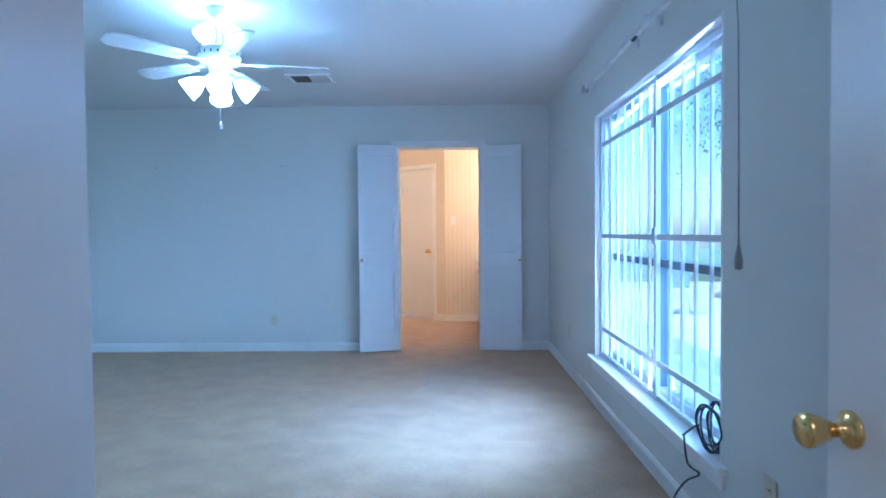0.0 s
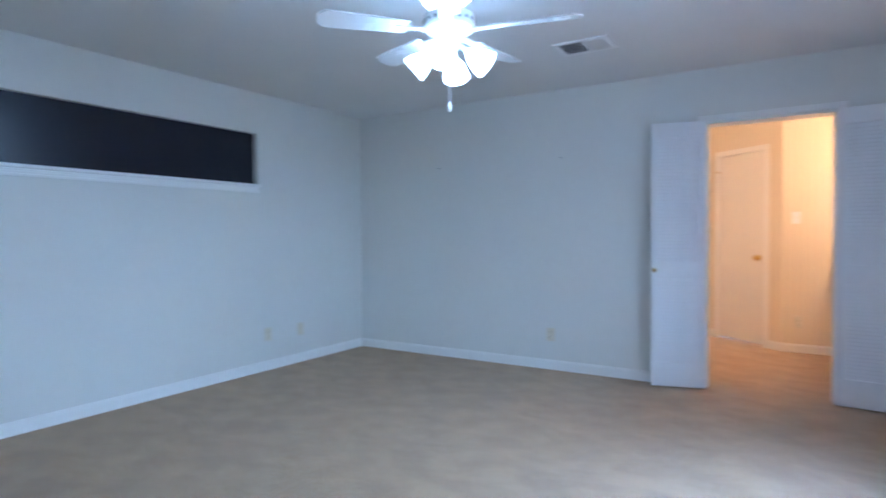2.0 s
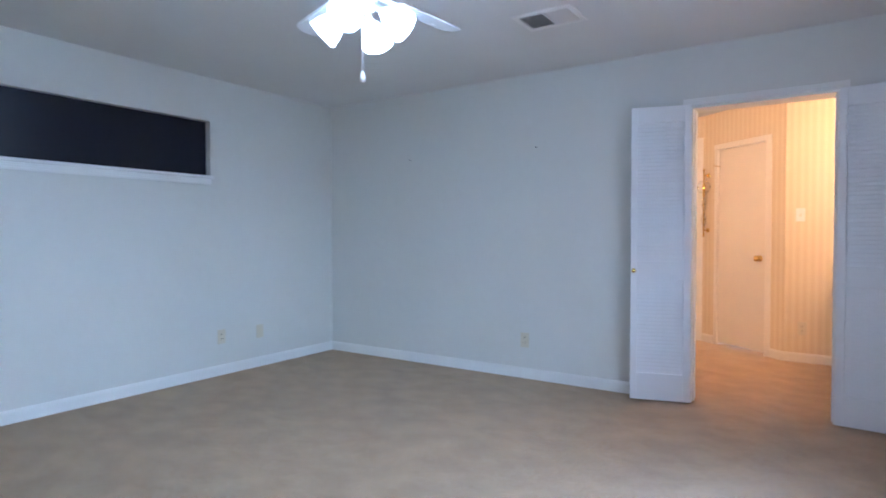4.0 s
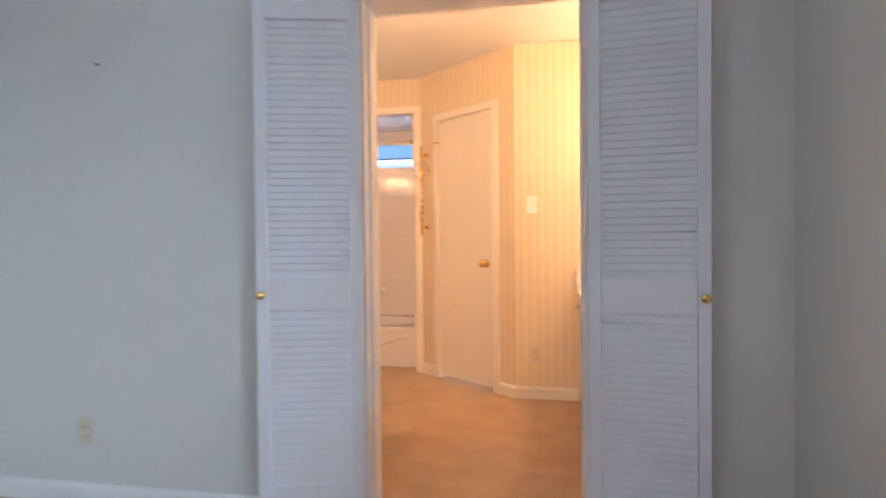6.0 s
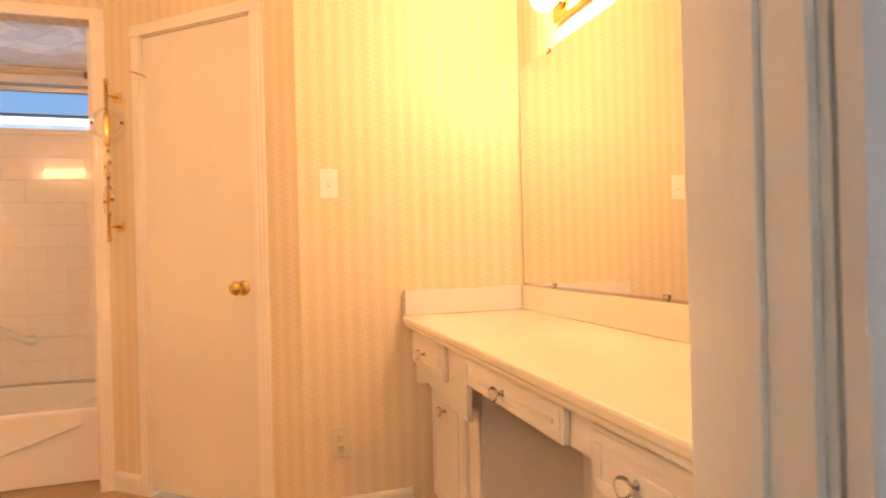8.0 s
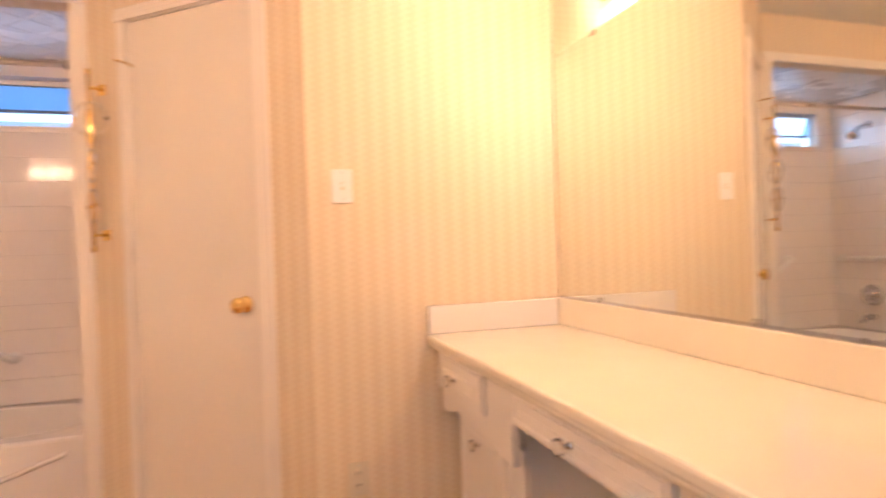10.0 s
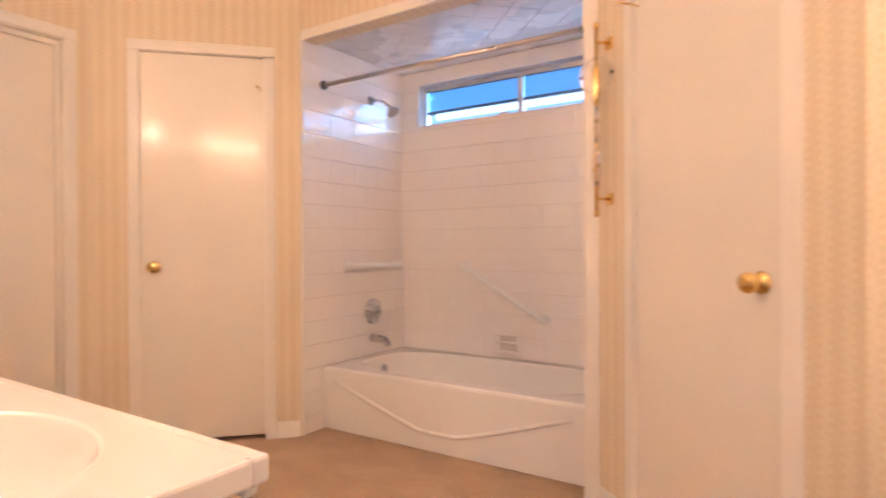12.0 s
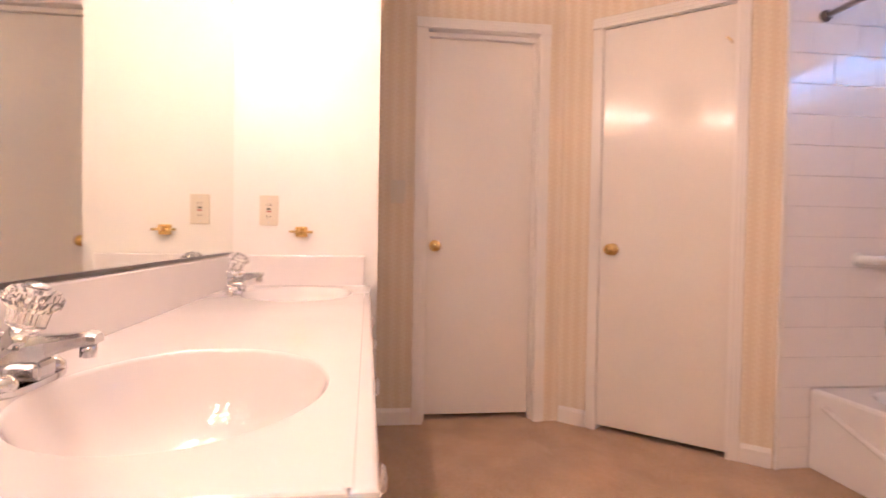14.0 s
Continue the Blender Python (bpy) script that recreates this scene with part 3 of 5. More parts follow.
for z0, z1 in ((Z0 + 0.004, Z0 + 0.045), (Z1 - 0.05, Z1 - 0.012)):
    for x0, x1 in ((0.05, WW / 2 - 0.03), (WW / 2 + 0.03, WW - 0.05)):
        part("window_frame", solid(x0, x1, 0.095, 0.14, z0, z1, 0.003), ALU, win)
for x0, x1 in ((0.05, WW / 2 - 0.03), (WW / 2 + 0.03, WW - 0.05)):
    part("meeting_rail", solid(x0, x1, 0.088, 0.135, 0.985, 1.025, 0.003), BRONZE, win, "dark meeting rail of the sash")
    for z0, z1 in ((Z0 + 0.045, 0.985), (1.025, Z1 - 0.05)):
        p = part("pane", solid(x0, x1, 0.114, 0.118, z0, z1), GLASS, win)
        p.visible_shadow = False
# the iron grille stands inside the reveal
grl = base("burglar_bars", facing(XR, WIN[1], -90), "white painted iron burglar bars across the window", "burglar bars")
for z in (0.52, 1.138, 1.74):
    part("flat_bar", solid(0.014, WW - 0.014, 0.036, 0.048, z - 0.014, z + 0.014, 0.002), IRON, grl)
for z in (Z0 + 0.02, Z1 - 0.03):
    part("flat_bar", solid(0.014, WW - 0.014, 0.036, 0.048, z - 0.014, z + 0.014, 0.002), IRON, grl)
for x in (0.03, WW * 0.575, WW - 0.03):
    part("post", solid(x - 0.016, x + 0.016, 0.030, 0.054, Z0 + 0.005, Z1 - 0.014, 0.002), IRON, grl)
for i in range(-7, 6):
    x = WW * 0.575 + 0.142 * i
    if i and x < WW - 0.02:
        part("bar", solid(x - 0.0065, x + 0.0065, 0.0485, 0.0615, Z0 + 0.015, Z1 - 0.03, 0.001), IRON, grl)
for z in (0.56, 1.145, 1.70):
    part("hinge_block", solid(WW * 0.575 - 0.026, WW * 0.575 - 0.004, 0.020, 0.030, z - 0.03, z + 0.03, 0.002), IRON, grl)
part("lock", solid(WW * 0.575 - 0.022, WW * 0.575 + 0.022, 0.022, 0.030, 1.105, 1.185, 0.003), IRON, grl)
part("hasp", solid(WW - 0.06, WW - 0.014, 0.020, 0.034, 1.03, 1.11, 0.004), ALU, grl, "steel release latch")

# curtain rod rail with its brackets, left bare above the window
rod = base("curtain_rail", facing(XR, 4.32, -90), "bare white traverse curtain rail above the window", "curtain rail")
part("rail", solid(0.0, 2.75, -0.075, -0.050, 2.112, 2.136, 0.004), mat("aged_white_rail", (0.62, 0.60, 0.57), 0.4, 0.3, vary=0.15, scale=12), rod)
for x in (0.03, 0.92, 1.25, 2.05, 2.7):
    part("bracket", solid(x - 0.012, x + 0.012, -0.078, -0.001, 2.136, 2.146, 0.002), ALU, rod)
    part("bracket_foot", solid(x - 0.014, x + 0.014, -0.004, -0.001, 2.102, 2.170, 0.001), ALU, rod)
part("rail_end", solid(-0.012, 0.045, -0.082, -0.044, 2.092, 2.140, 0.004), mat("grey_rail_end", (0.30, 0.30, 0.32), 0.5), rod, "grey rail end pulley")
for x in (0.25, 0.6, 1.05, 1.6, 2.3):
    part("carrier", solid(x - 0.03, x + 0.03, -0.070, -0.056, 2.102, 2.112, 0.002), DARK if x > 0.9 else ALU, rod)
cord = base("drapery_cord", facing(XR, 2.27, -90), "thin grey drapery pull cord with a tassel weight", "cord")
part("cord_line", tube([(0, -0.064, 2.112), (0.004, -0.05, 1.8), (0.0, -0.045, 1.5), (-0.002, -0.043, 1.12)], 0.0028, 6), mat("grey_cord", (0.35, 0.34, 0.33), 0.8), cord)
part("tassel", lathe([(0.0, 1.04), (0.012, 1.045), (0.013, 1.07), (0.006, 1.11), (0.003, 1.125), (0.0, 1.126)], 12, Matrix.Translation((-0.002, -0.043, 0))), mat("tassel_grey", (0.35, 0.34, 0.33), 0.6), cord)

# coiled black cable on the sill
cab = base("coiled_cable", pose(1.535, 2.56, WIN[2] + 0.006), "black coaxial cable coiled on the window sill", "cable")
pts = []
for i in range(240):
    a = i / 240 * 2 * math.pi * 6
    k = 0.5 + 0.5 * math.sin(a * 0.31 + 1)
    pts.append((-0.012 - 0.020 * math.cos(a * 0.5) - 0.012 * k, 0.085 * math.cos(a) * (0.8 + 0.25 * k), 0.098 + 0.09 * math.sin(a) * (0.85 + 0.2 * math.sin(a * 0.23))))
part("coil", tube(pts, 0.0042, 6), BLACKC, cab)
p0 = Vector(pts[-1])
tail = [p0, p0 + Vector((-0.04, 0.03, -0.05)), Vector((-0.075, 0.12, 0.02)), Vector((-0.085, 0.06, -0.06)), Vector((-0.075, -0.02, -0.07)), Vector((-0.09, 0.06, -0.13)), Vector((-0.10, 0.14, -0.22)), Vector((-0.11, 0.17, -0.296)), Vector((-0.2, 0.05, -0.300)), Vector((-0.24, -0.2, -0.301))]
sm = []
for i in range(len(tail) - 1):
    a0, a1, a2, a3 = tail[max(i - 1, 0)], tail[i], tail[i + 1], tail[min(i + 2, len(tail) - 1)]
    for j in range(8):
        u = j / 8
        sm.append(0.5 * ((2 * a1) + (a2 - a0) * u + (2 * a0 - 5 * a1 + 4 * a2 - a3) * u * u + (3 * a1 - a0 - 3 * a2 + a3) * u ** 3))
part("loose_end", tube(sm, 0.0042, 6), BLACKC, cab)

# high narrow window on the west wall, dark
cw = base("window_2", facing(XL, CLE[0], 90), "high narrow window, its panes dark", "window", kind="structure")
CWW = CLE[1] - CLE[0]
part("pane", solid(0.0, CWW / 2, 0.05, 0.062, CLE[2], CLE[3]), NAVY, cw, "dark pane")
part("pane", solid(CWW / 2, CWW, 0.058, 0.070, CLE[2], CLE[3]), NAVY, cw, "dark pane")
part("window_sill", solid(-0.015, CWW + 0.015, -0.028, 0.05, CLE[2] - 0.020, CLE[2] + 0.003, 0.004), TRIM, cw, "white painted sill")
bm = moulded(CWW + 0.0, 0.05, 0.018)
bmesh.ops.transform(bm, matrix=pose(0, 0, CLE[2] - 0.071), verts=bm.verts)
part("sill_apron", bm, TRIM, cw)

# ---- ceiling fan ----
fan = base("ceiling_fan", pose(-0.745, 3.66, CEILING), "white ceiling fan with lit frosted glass tulip shades", "ceiling fan")
FANW = mat("white_fan_enamel", (0.78, 0.78, 0.77), 0.25, vary=0.02)
part("canopy", lathe([(0.0, 0.0), (0.068, 0.0), (0.068, -0.02), (0.06, -0.05), (0.035, -0.075), (0.018, -0.082), (0.0, -0.082)], 32), FANW, fan)
part("downrod", lathe([(0.0115, -0.08), (0.0115, -0.21)], 16), FANW, fan)
mot = part("motor_housing", lathe([(0.0, -0.205), (0.03, -0.207), (0.095, -0.218), (0.115, -0.23), (0.118, -0.245), (0.118, -0.285), (0.105, -0.302), (0.06, -0.312), (0.055, -0.35), (0.05, -0.38), (0.0, -0.385)], 40), FANW, fan)
for i in range(20):
    a = 2 * math.pi * i / 20
    bm = solid(0.1175, 0.1195, -0.004, 0.004, -0.268, -0.253)
    bmesh.ops.rotate(bm, verts=bm.verts, matrix=Matrix.Rotation(a, 3, "Z"))
    part("vent_slot", bm, DARK, mot)
for i in range(5):
    a = radians(14 + 72 * i)
    bm = bmesh.new()
    n = 14
    top, bot = [], []
    for j in range(n):
        u = j / (n - 1)
        x = 0.20 + 0.40 * u
        w = (0.047 + 0.020 * u) * (1 if u < 0.88 else math.sqrt(max(0.0, 1 - ((u - 0.88) / 0.13) ** 2)))
        for s, lst in ((1, top), (-1, bot)):
            lst.append((x, s * w))
    bm = prism(top + bot[::-1], -0.0035, 0.0035)
    bmesh.ops.transform(bm, matrix=Matrix.Rotation(a, 4, "Z") @ Matrix.Translation((0, 0, -0.298)) @ Matrix.Rotation(radians(12), 4, "X"), verts=bm.verts)
    bl = part("blade", bm, FANW, fan)
    bm = solid(0.09, 0.25, -0.016, 0.016, -0.305, -0.299, 0.002)
    bmesh.ops.rotate(bm, verts=bm.verts, matrix=Matrix.Rotation(a, 3, "Z"))
    part("blade_iron", bm, FANW, bl)
for i in range(4):
    a = radians(20 + 90 * i)
    m = Matrix.Rotation(a, 4, "Z") @ Matrix.Translation((0.055, 0, -0.372)) @ Matrix.Rotation(radians(128), 4, "Y")
    arm = part("lamp_arm", lathe([(0.012, -0.02), (0.012, 0.03), (0.020, 0.035), (0.022, 0.055)], 16, m), FANW, fan)
    sh = part("shade", lathe([(0.020, 0.045), (0.028, 0.055), (0.045, 0.085), (0.056, 0.115), (0.058, 0.135), (0.063, 0.150), (0.060, 0.150), (0.050, 0.112), (0.0, 0.100)], 24, m), FAN_GLOW, arm, "lit frosted glass tulip shade")
# two more shades stand on the motor and light the ceiling
for i in range(2):
    m = Matrix.Rotation(radians(-6 + 180 * i), 4, "Z") @ Matrix.Translation((0.045, 0, -0.215)) @ Matrix.Rotation(radians(24), 4, "Y")
    arm = part("lamp_arm", lathe([(0.012, -0.01), (0.012, 0.015), (0.020, 0.020), (0.022, 0.035)], 16, m), FANW, fan)
    part("shade", lathe([(0.020, 0.028), (0.030, 0.040), (0.048, 0.070), (0.058, 0.100), (0.060, 0.118), (0.057, 0.118), (0.050, 0.096), (0.0, 0.085)], 24, m), FAN_GLOW, arm, "lit frosted glass tulip shade")
part("pull_chain", tube([(0, 0, -0.38), (0.0, 0, -0.45), (0, 0, -0.62)], 0.003, 6), WHITEP, fan)
part("chain_pull", lathe([(0.0, -0.620), (0.004, -0.623), (0.010, -0.650), (0.009, -0.663), (0.0, -0.667)], 12), WHITEP, fan)

# ceiling register
vent = base("ceiling_vent", pose(-0.58, 5.11, CEILING), "white metal ceiling air register with louvres", "air vent")
for x0, x1, y0, y1 in ((-0.18, 0.18, -0.14, -0.105), (-0.18, 0.18, 0.105, 0.14), (-0.18, -0.15, -0.105, 0.105), (0.15, 0.18, -0.105, 0.105), (-0.006, 0.006, -0.105, 0.105)):
    part("frame", solid(x0, x1, y0, y1, -0.010, -0.001, 0.002), TRIM, vent)
part("duct", solid(-0.15, 0.15, -0.105, 0.105, -0.0016, -0.0006), DARK, vent)
for k in range(26):
    x = -0.144 + 0.288 * k / 25
    if abs(x) < 0.012:
        continue
    bm = solid(-0.0008, 0.0008, -0.105, 0.105, -0.006, 0.004)
    bmesh.ops.rotate(bm, verts=bm.verts, matrix=Matrix.Rotation(radians(40 if x > 0 else -40), 3, "Y"))
    bmesh.ops.translate(bm, verts=bm.verts, vec=(x, 0, -0.007))
    part("slat", bm, TRIM, vent)

# bedroom plates and nails
NF = facing(XL, YN, 0)
plate("outlet", pose(-1.235, YN, 0.308), "outlet", "ivory duplex outlet low on the bedroom wall")
plate("outlet", pose(XR, 5.16, 0.347, 0, 0, -90), "outlet", "ivory duplex outlet low on the window wall")
plate("outlet", pose(XR, 2.15, 0.36, 0, 0, -90), "outlet", "ivory duplex outlet near the bedroom entrance")
for y in (4.862, 2.66):
    plate("outlet", pose(XL, y, 0.318, 0, 0, 90), "outlet", "ivory duplex outlet low on the west wall")
plate("blank_plate", pose(XL, 5.25, 0.311, 0, 0, 90), "blank", "ivory blank cable plate low on the wall")
for x, z in ((-2.385, 1.836), (-1.137, 1.846)):
    nl = base("wall_nail", pose(x, YN, z), "small dark picture nail in the wall", "nail")
    part("shank", tube([(0, 0, 0), (0, -0.012, 0.002)], 0.0022, 6), DARK, nl)
    part("head", lathe([(0.0, 0), (0.006, 0.0), (0.005, 0.003), (0.0, 0.004)], 8, Matrix.Translation((0, -0.011, 0.002)) @ Matrix.Rotation(radians(90), 4, "X")), DARK, nl)
nl = base("wall_nail", pose(XR, 5.26, 1.847, 0, 0, -90), "small dark picture nail in the wall", "nail")
part("shank", tube([(0, 0, 0), (0, -0.012, 0.002)], 0.0025, 6), DARK, nl)

# ---- bathroom: alcove trim, tub, fittings ----
alc = casing("alcove_casing", facing(B1.x, YA, 0), 0.0, C1.x - B1.x - 0.06, HEAD, 0.056, "cream casing round the tub alcove", material=CREAMP)
# tiled ceiling in one mesh, laid diagonally
bm = bmesh.new()
box(bm, AX0, AX1, YA + 0.09, YT, 2.176, 2.26)
s = 0.152
for i in range(-14, 15):
    for j in range(-14, 15):
        cx, cy = -1.19 + (i - j) * s * 0.7071, 9.2 + (i + j) * s * 0.7071
        r = s * 0.7071 - 0.0035
        if cx < AX0 or cx > AX1 or cy - r < YA + 0.01 or cy > YT:
            continue
        v = [bm.verts.new((cx + a * r, cy + b * r, z)) for z in (2.176, 2.171) for a, b in ((1, 0), (0, 1), (-1, 0), (0, -1))]
        bm.faces.new(v[4:])
        for k in range(4):
            bm.faces.new((v[k], v[(k + 1) % 4], v[4 + (k + 1) % 4], v[4 + k]))
bmesh.ops.recalc_face_normals(bm, faces=bm.faces)
structure("ceiling_alcove", bm, TILEC, "white glazed tile ceiling of the tub alcove", "ceiling")

TUBZ = 0.35
tub = base("bathtub", pose(0, 0, 0), "white enamel bathtub with a swag-panelled apron", "bathtub")
TY0 = 8.845
bm = bmesh.new()
n = 48
tx, ty = (AX0 + AX1) / 2, (TY0 + YT) / 2 + 0.01


def ring(rx, ry, z, power):
    out = []
    for k in range(n):
        a = 2 * math.pi * k / n
        c, s2 = math.cos(a), math.sin(a)
        out.append(bm.verts.new((tx + rx * math.copysign(abs(c) ** power, c), ty + ry * math.copysign(abs(s2) ** power, s2), z)))
    return out


hw, hd = (AX1 - AX0) / 2 - 0.002, (YT - TY0) / 2 - 0.002
outer = []
for k in range(n):
    a = 2 * math.pi * k / n
    c, s2 = math.cos(a), math.sin(a)
    q = max(abs(c), abs(s2))
    outer.append((c / q, s2 / q))
rings = []
ocy = (TY0 + YT) / 2
rings.append([bm.verts.new((tx + u * hw, ocy + v * hd, 0.006)) for u, v in outer])
rings.append([bm.verts.new((tx + u * hw, ocy + v * hd, TUBZ - 0.016)) for u, v in outer])
rings.append([bm.verts.new((tx + u * (hw - 0.004), ocy + v * (hd - 0.004), TUBZ - 0.005)) for u, v in outer])
rings.append([bm.verts.new((tx + u * (hw - 0.014), ocy + v * (hd - 0.014), TUBZ)) for u, v in outer])
rings += [ring(hw - 0.075, hd - 0.062, TUBZ, 0.55), ring(hw - 0.088, hd - 0.073, TUBZ - 0.012, 0.55), ring(hw - 0.12, hd - 0.10, 0.20, 0.6), ring(hw - 0.17, hd - 0.13, 0.09, 0.65), ring(hw - 0.26, hd - 0.20, 0.06, 0.7)]
for a, b in zip(rings, rings[1:]):
    for k in range(n):
        f = bm.faces.new((a[k], a[(k + 1) % n], b[(k + 1) % n], b[k]))
        f.smooth = len(rings) > 4 and a in rings[4:]
bm.faces.new(rings[-1])
bmesh.ops.recalc_face_normals(bm, faces=bm.faces)
part("basin", bm, ENAMEL, tub)
# raised swag on the apron, a shallow V
sw = []
for k in range(25):
    u = k / 24
    x = AX0 + 0.08 + u * (AX1 - AX0 - 0.16)
    v = abs(u - 0.5) * 2
    sw.append((x, TY0 - 0.0005, 0.085 + 0.21 * v ** 1.15 + 0.012 * math.cos(min(1, v * 6) * 3.14)))
part("apron_swag", tube(sw, 0.011, 8), ENAMEL, tub, "raised swag line on the apron")
part("drain_overflow", lathe([(0.0, 0.0), (0.030, 0.0), (0.030, 0.004), (0.022, 0.009), (0.0, 0.010)], 20, Matrix.Translation((AX0 + 0.105, 9.26, 0.27)) @ Matrix.Rotation(radians(83), 4, "Y")), CHROME, tub, "chrome overflow plate")

rodb = base("shower_rod", pose(0, 8.85, 1.938), "brushed metal shower curtain rod across the alcove", "shower rod")
part("rod", tube([(AX0 + 0.004, 0, 0), (AX1 - 0.004, 0, 0)], 0.0125, 14), mat("satin_nickel", (0.66, 0.60, 0.55), 0.28, 1.0, vary=0.05), rodb)
for x, d in ((AX0 + 0.012, 1), (AX1 - 0.012, -1)):
    part("rod_end", lathe([(0.0, 0), (0.026, 0), (0.024, 0.012), (0.016, 0.022), (0.0, 0.022)], 18, Matrix.Translation((x - d * 0.001, 0, 0)) @ Matrix.Rotation(radians(90 * d), 4, "Y")), mat("dark_rubber_end", (0.10, 0.09, 0.09), 0.5), rodb)
TX = AX0 + 0.009
sh = base("wall_shower", pose(TX, 9.26, 1.935), "chrome shower head on a short arm", "shower head")
part("arm", tube([(0, 0, 0), (0.05, 0.0, -0.002), (0.10, 0.0, -0.02), (0.14, 0.0, -0.05)], 0.0095, 12), CHROME, sh)
part("flange", lathe([(0.0, 0), (0.030, 0.0), (0.026, 0.008), (0.012, 0.014), (0.0, 0.014)], 20, Matrix.Rotation(radians(90), 4, "Y")), CHROME, sh)
part("head", lathe([(0.010, 0.0), (0.014, 0.012), (0.016, 0.03), (0.036, 0.055), (0.040, 0.066), (0.036, 0.070), (0.0, 0.068)], 22, Matrix.Translation((0.135, 0, -0.045)) @ Matrix.Rotation(radians(140), 4, "Y")), CHROME, sh)
va = base("shower_valve", pose(TX, 9.27, 0.621), "round chrome tub valve plate with a lever", "faucet valve")
part("escutcheon", lathe([(0.0, 0.0), (0.082, 0.0), (0.080, 0.006), (0.060, 0.014), (0.035, 0.020), (0.032, 0.05), (0.024, 0.056), (0.0, 0.056)], 32, Matrix.Rotation(radians(90), 4, "Y")), CHROME, va)
part("lever", tube([(0.045, 0.0, 0.0), (0.055, -0.05, 0.005), (0.06, -0.075, 0.008)], [0.010, 0.007, 0.006], 10), CHROME, va)
sp = base("tub_spout", pose(TX, 9.26, 0.455), "chrome tub spout under the valve", "faucet")
part("spout", tube([(0, 0, 0), (0.07, 0, 0.0), (0.105, 0, -0.006), (0.122, 0, -0.022), (0.124, 0, -0.04)], [0.026, 0.024, 0.022, 0.019, 0.016], 16), CHROME, sp)


def grab_bar(name, p, q, out, label):
    root = base(name, pose(*p), label, "grab bar")
    p, q, out = Vector(p), Vector(q), Vector(out)
    o = [Vector((0, 0, 0)), out * 0.8, out, out + (q - p) * 0.03]
    e = [out + (q - p) * 0.97, out + (q - p), out * 0.8 + (q - p), q - p]
    path = [o[0], o[0] + out * 0.6, out * 0.92 + (q - p) * 0.012, out + (q - p) * 0.04, out + (q - p) * 0.5, out + (q - p) * 0.96, out * 0.92 + (q - p) * 0.988, (q - p) + out * 0.6, q - p]
    part("bar", tube(path, 0.0185, 12), WHITEP, root)
    for c in (Vector((0, 0, 0)), q - p):
        rot = out.to_track_quat("Z", "Y").to_matrix().to_4x4()
        part("flange", lathe([(0.0, 0), (0.030, 0), (0.030, 0.006), (0.022, 0.012), (0.0, 0.012)], 20, Matrix.Translation(c) @ rot), WHITEP, root)
    return root


grab_bar("grab_bar", (-1.488, YT - 0.009, 0.916), (-0.950, YT - 0.009, 0.600), (0, -0.05, 0), "white slanting grab bar on the tiled wall")
grab_bar("towel_grab_bar", (TX, 9.045, 0.908), (TX, 9.50, 0.908), (0.05, 0, 0), "white short grab bar above the tub valve")
so = base("soap_dish", pose(-1.183, YT - 0.009, 0.443), "white ceramic soap dish set in the tiles", "soap dish")
for x0, x1, z0, z1, d in ((-0.078, 0.078, -0.06, -0.035, 0.05), (-0.078, 0.078, 0.045, 0.062, 0.02), (-0.078, -0.06, -0.035, 0.045, 0.03), (0.06, 0.078, -0.035, 0.045, 0.03)):
    part("rim", solid(x0, x1, -d, 0.0, z0, z1, 0.006), TILE, so)
part("recess", solid(-0.06, 0.06, -0.006, -0.002, -0.035, 0.045), GROUT, so)
part("hold_bar", tube([(-0.07, -0.03, 0.01), (0.07, -0.03, 0.01)], 0.007, 8), TILE, so)

# alcove window
bw = base("window_3", facing(BW[0], YT, 0), "narrow aluminium window above the tub with frosted panes", "window", kind="structure")
BWW = BW[1] - BW[0]
for x0, x1, z0, z1 in ((0.0005, 0.02, BW[2], BW[3]), (BWW - 0.02, BWW - 0.0005, BW[2], BW[3]), (BWW / 2 + 0.03, BWW / 2 + 0.065, BW[2] + 0.015, BW[3] - 0.012)):
    part("window_frame", solid(x0, x1, 0.06, 0.10, z0, z1, 0.002), ALU, bw)
for z0, z1 in ((BW[2] + 0.0005, BW[2] + 0.014), (BW[3] - 0.03, BW[3] - 0.0005), (BW[2] + 0.095, BW[2] + 0.112)):
    part("window_frame", solid(0.02, BWW - 0.02, 0.064, 0.098, z0, z1, 0.002), ALU if z0 > 2.0 or z0 < 1.84 else BRONZE, bw)
part("window_sill", solid(0.0005, BWW - 0.0005, -0.008, 0.06, BW[2] - 0.0, BW[2] + 0.010, 0.002), TILE, bw)
for x0, x1 in ((0.02, BWW / 2 + 0.03), (BWW / 2 + 0.065, BWW - 0.02)):
    for z0, z1, gl in ((BW[2] + 0.014, BW[2] + 0.095, GLASS), (BW[2] + 0.112, BW[3] - 0.03, FROST)):
        p = part("pane", solid(x0, x1, 0.08, 0.084, z0, z1), gl, bw)
        p.visible_shadow = False
part("sash_latch", solid(BWW / 2 - 0.09, BWW / 2 - 0.03, 0.045, 0.064, BW[2] + 0.012, BW[2] + 0.040, 0.003), ALU, bw)

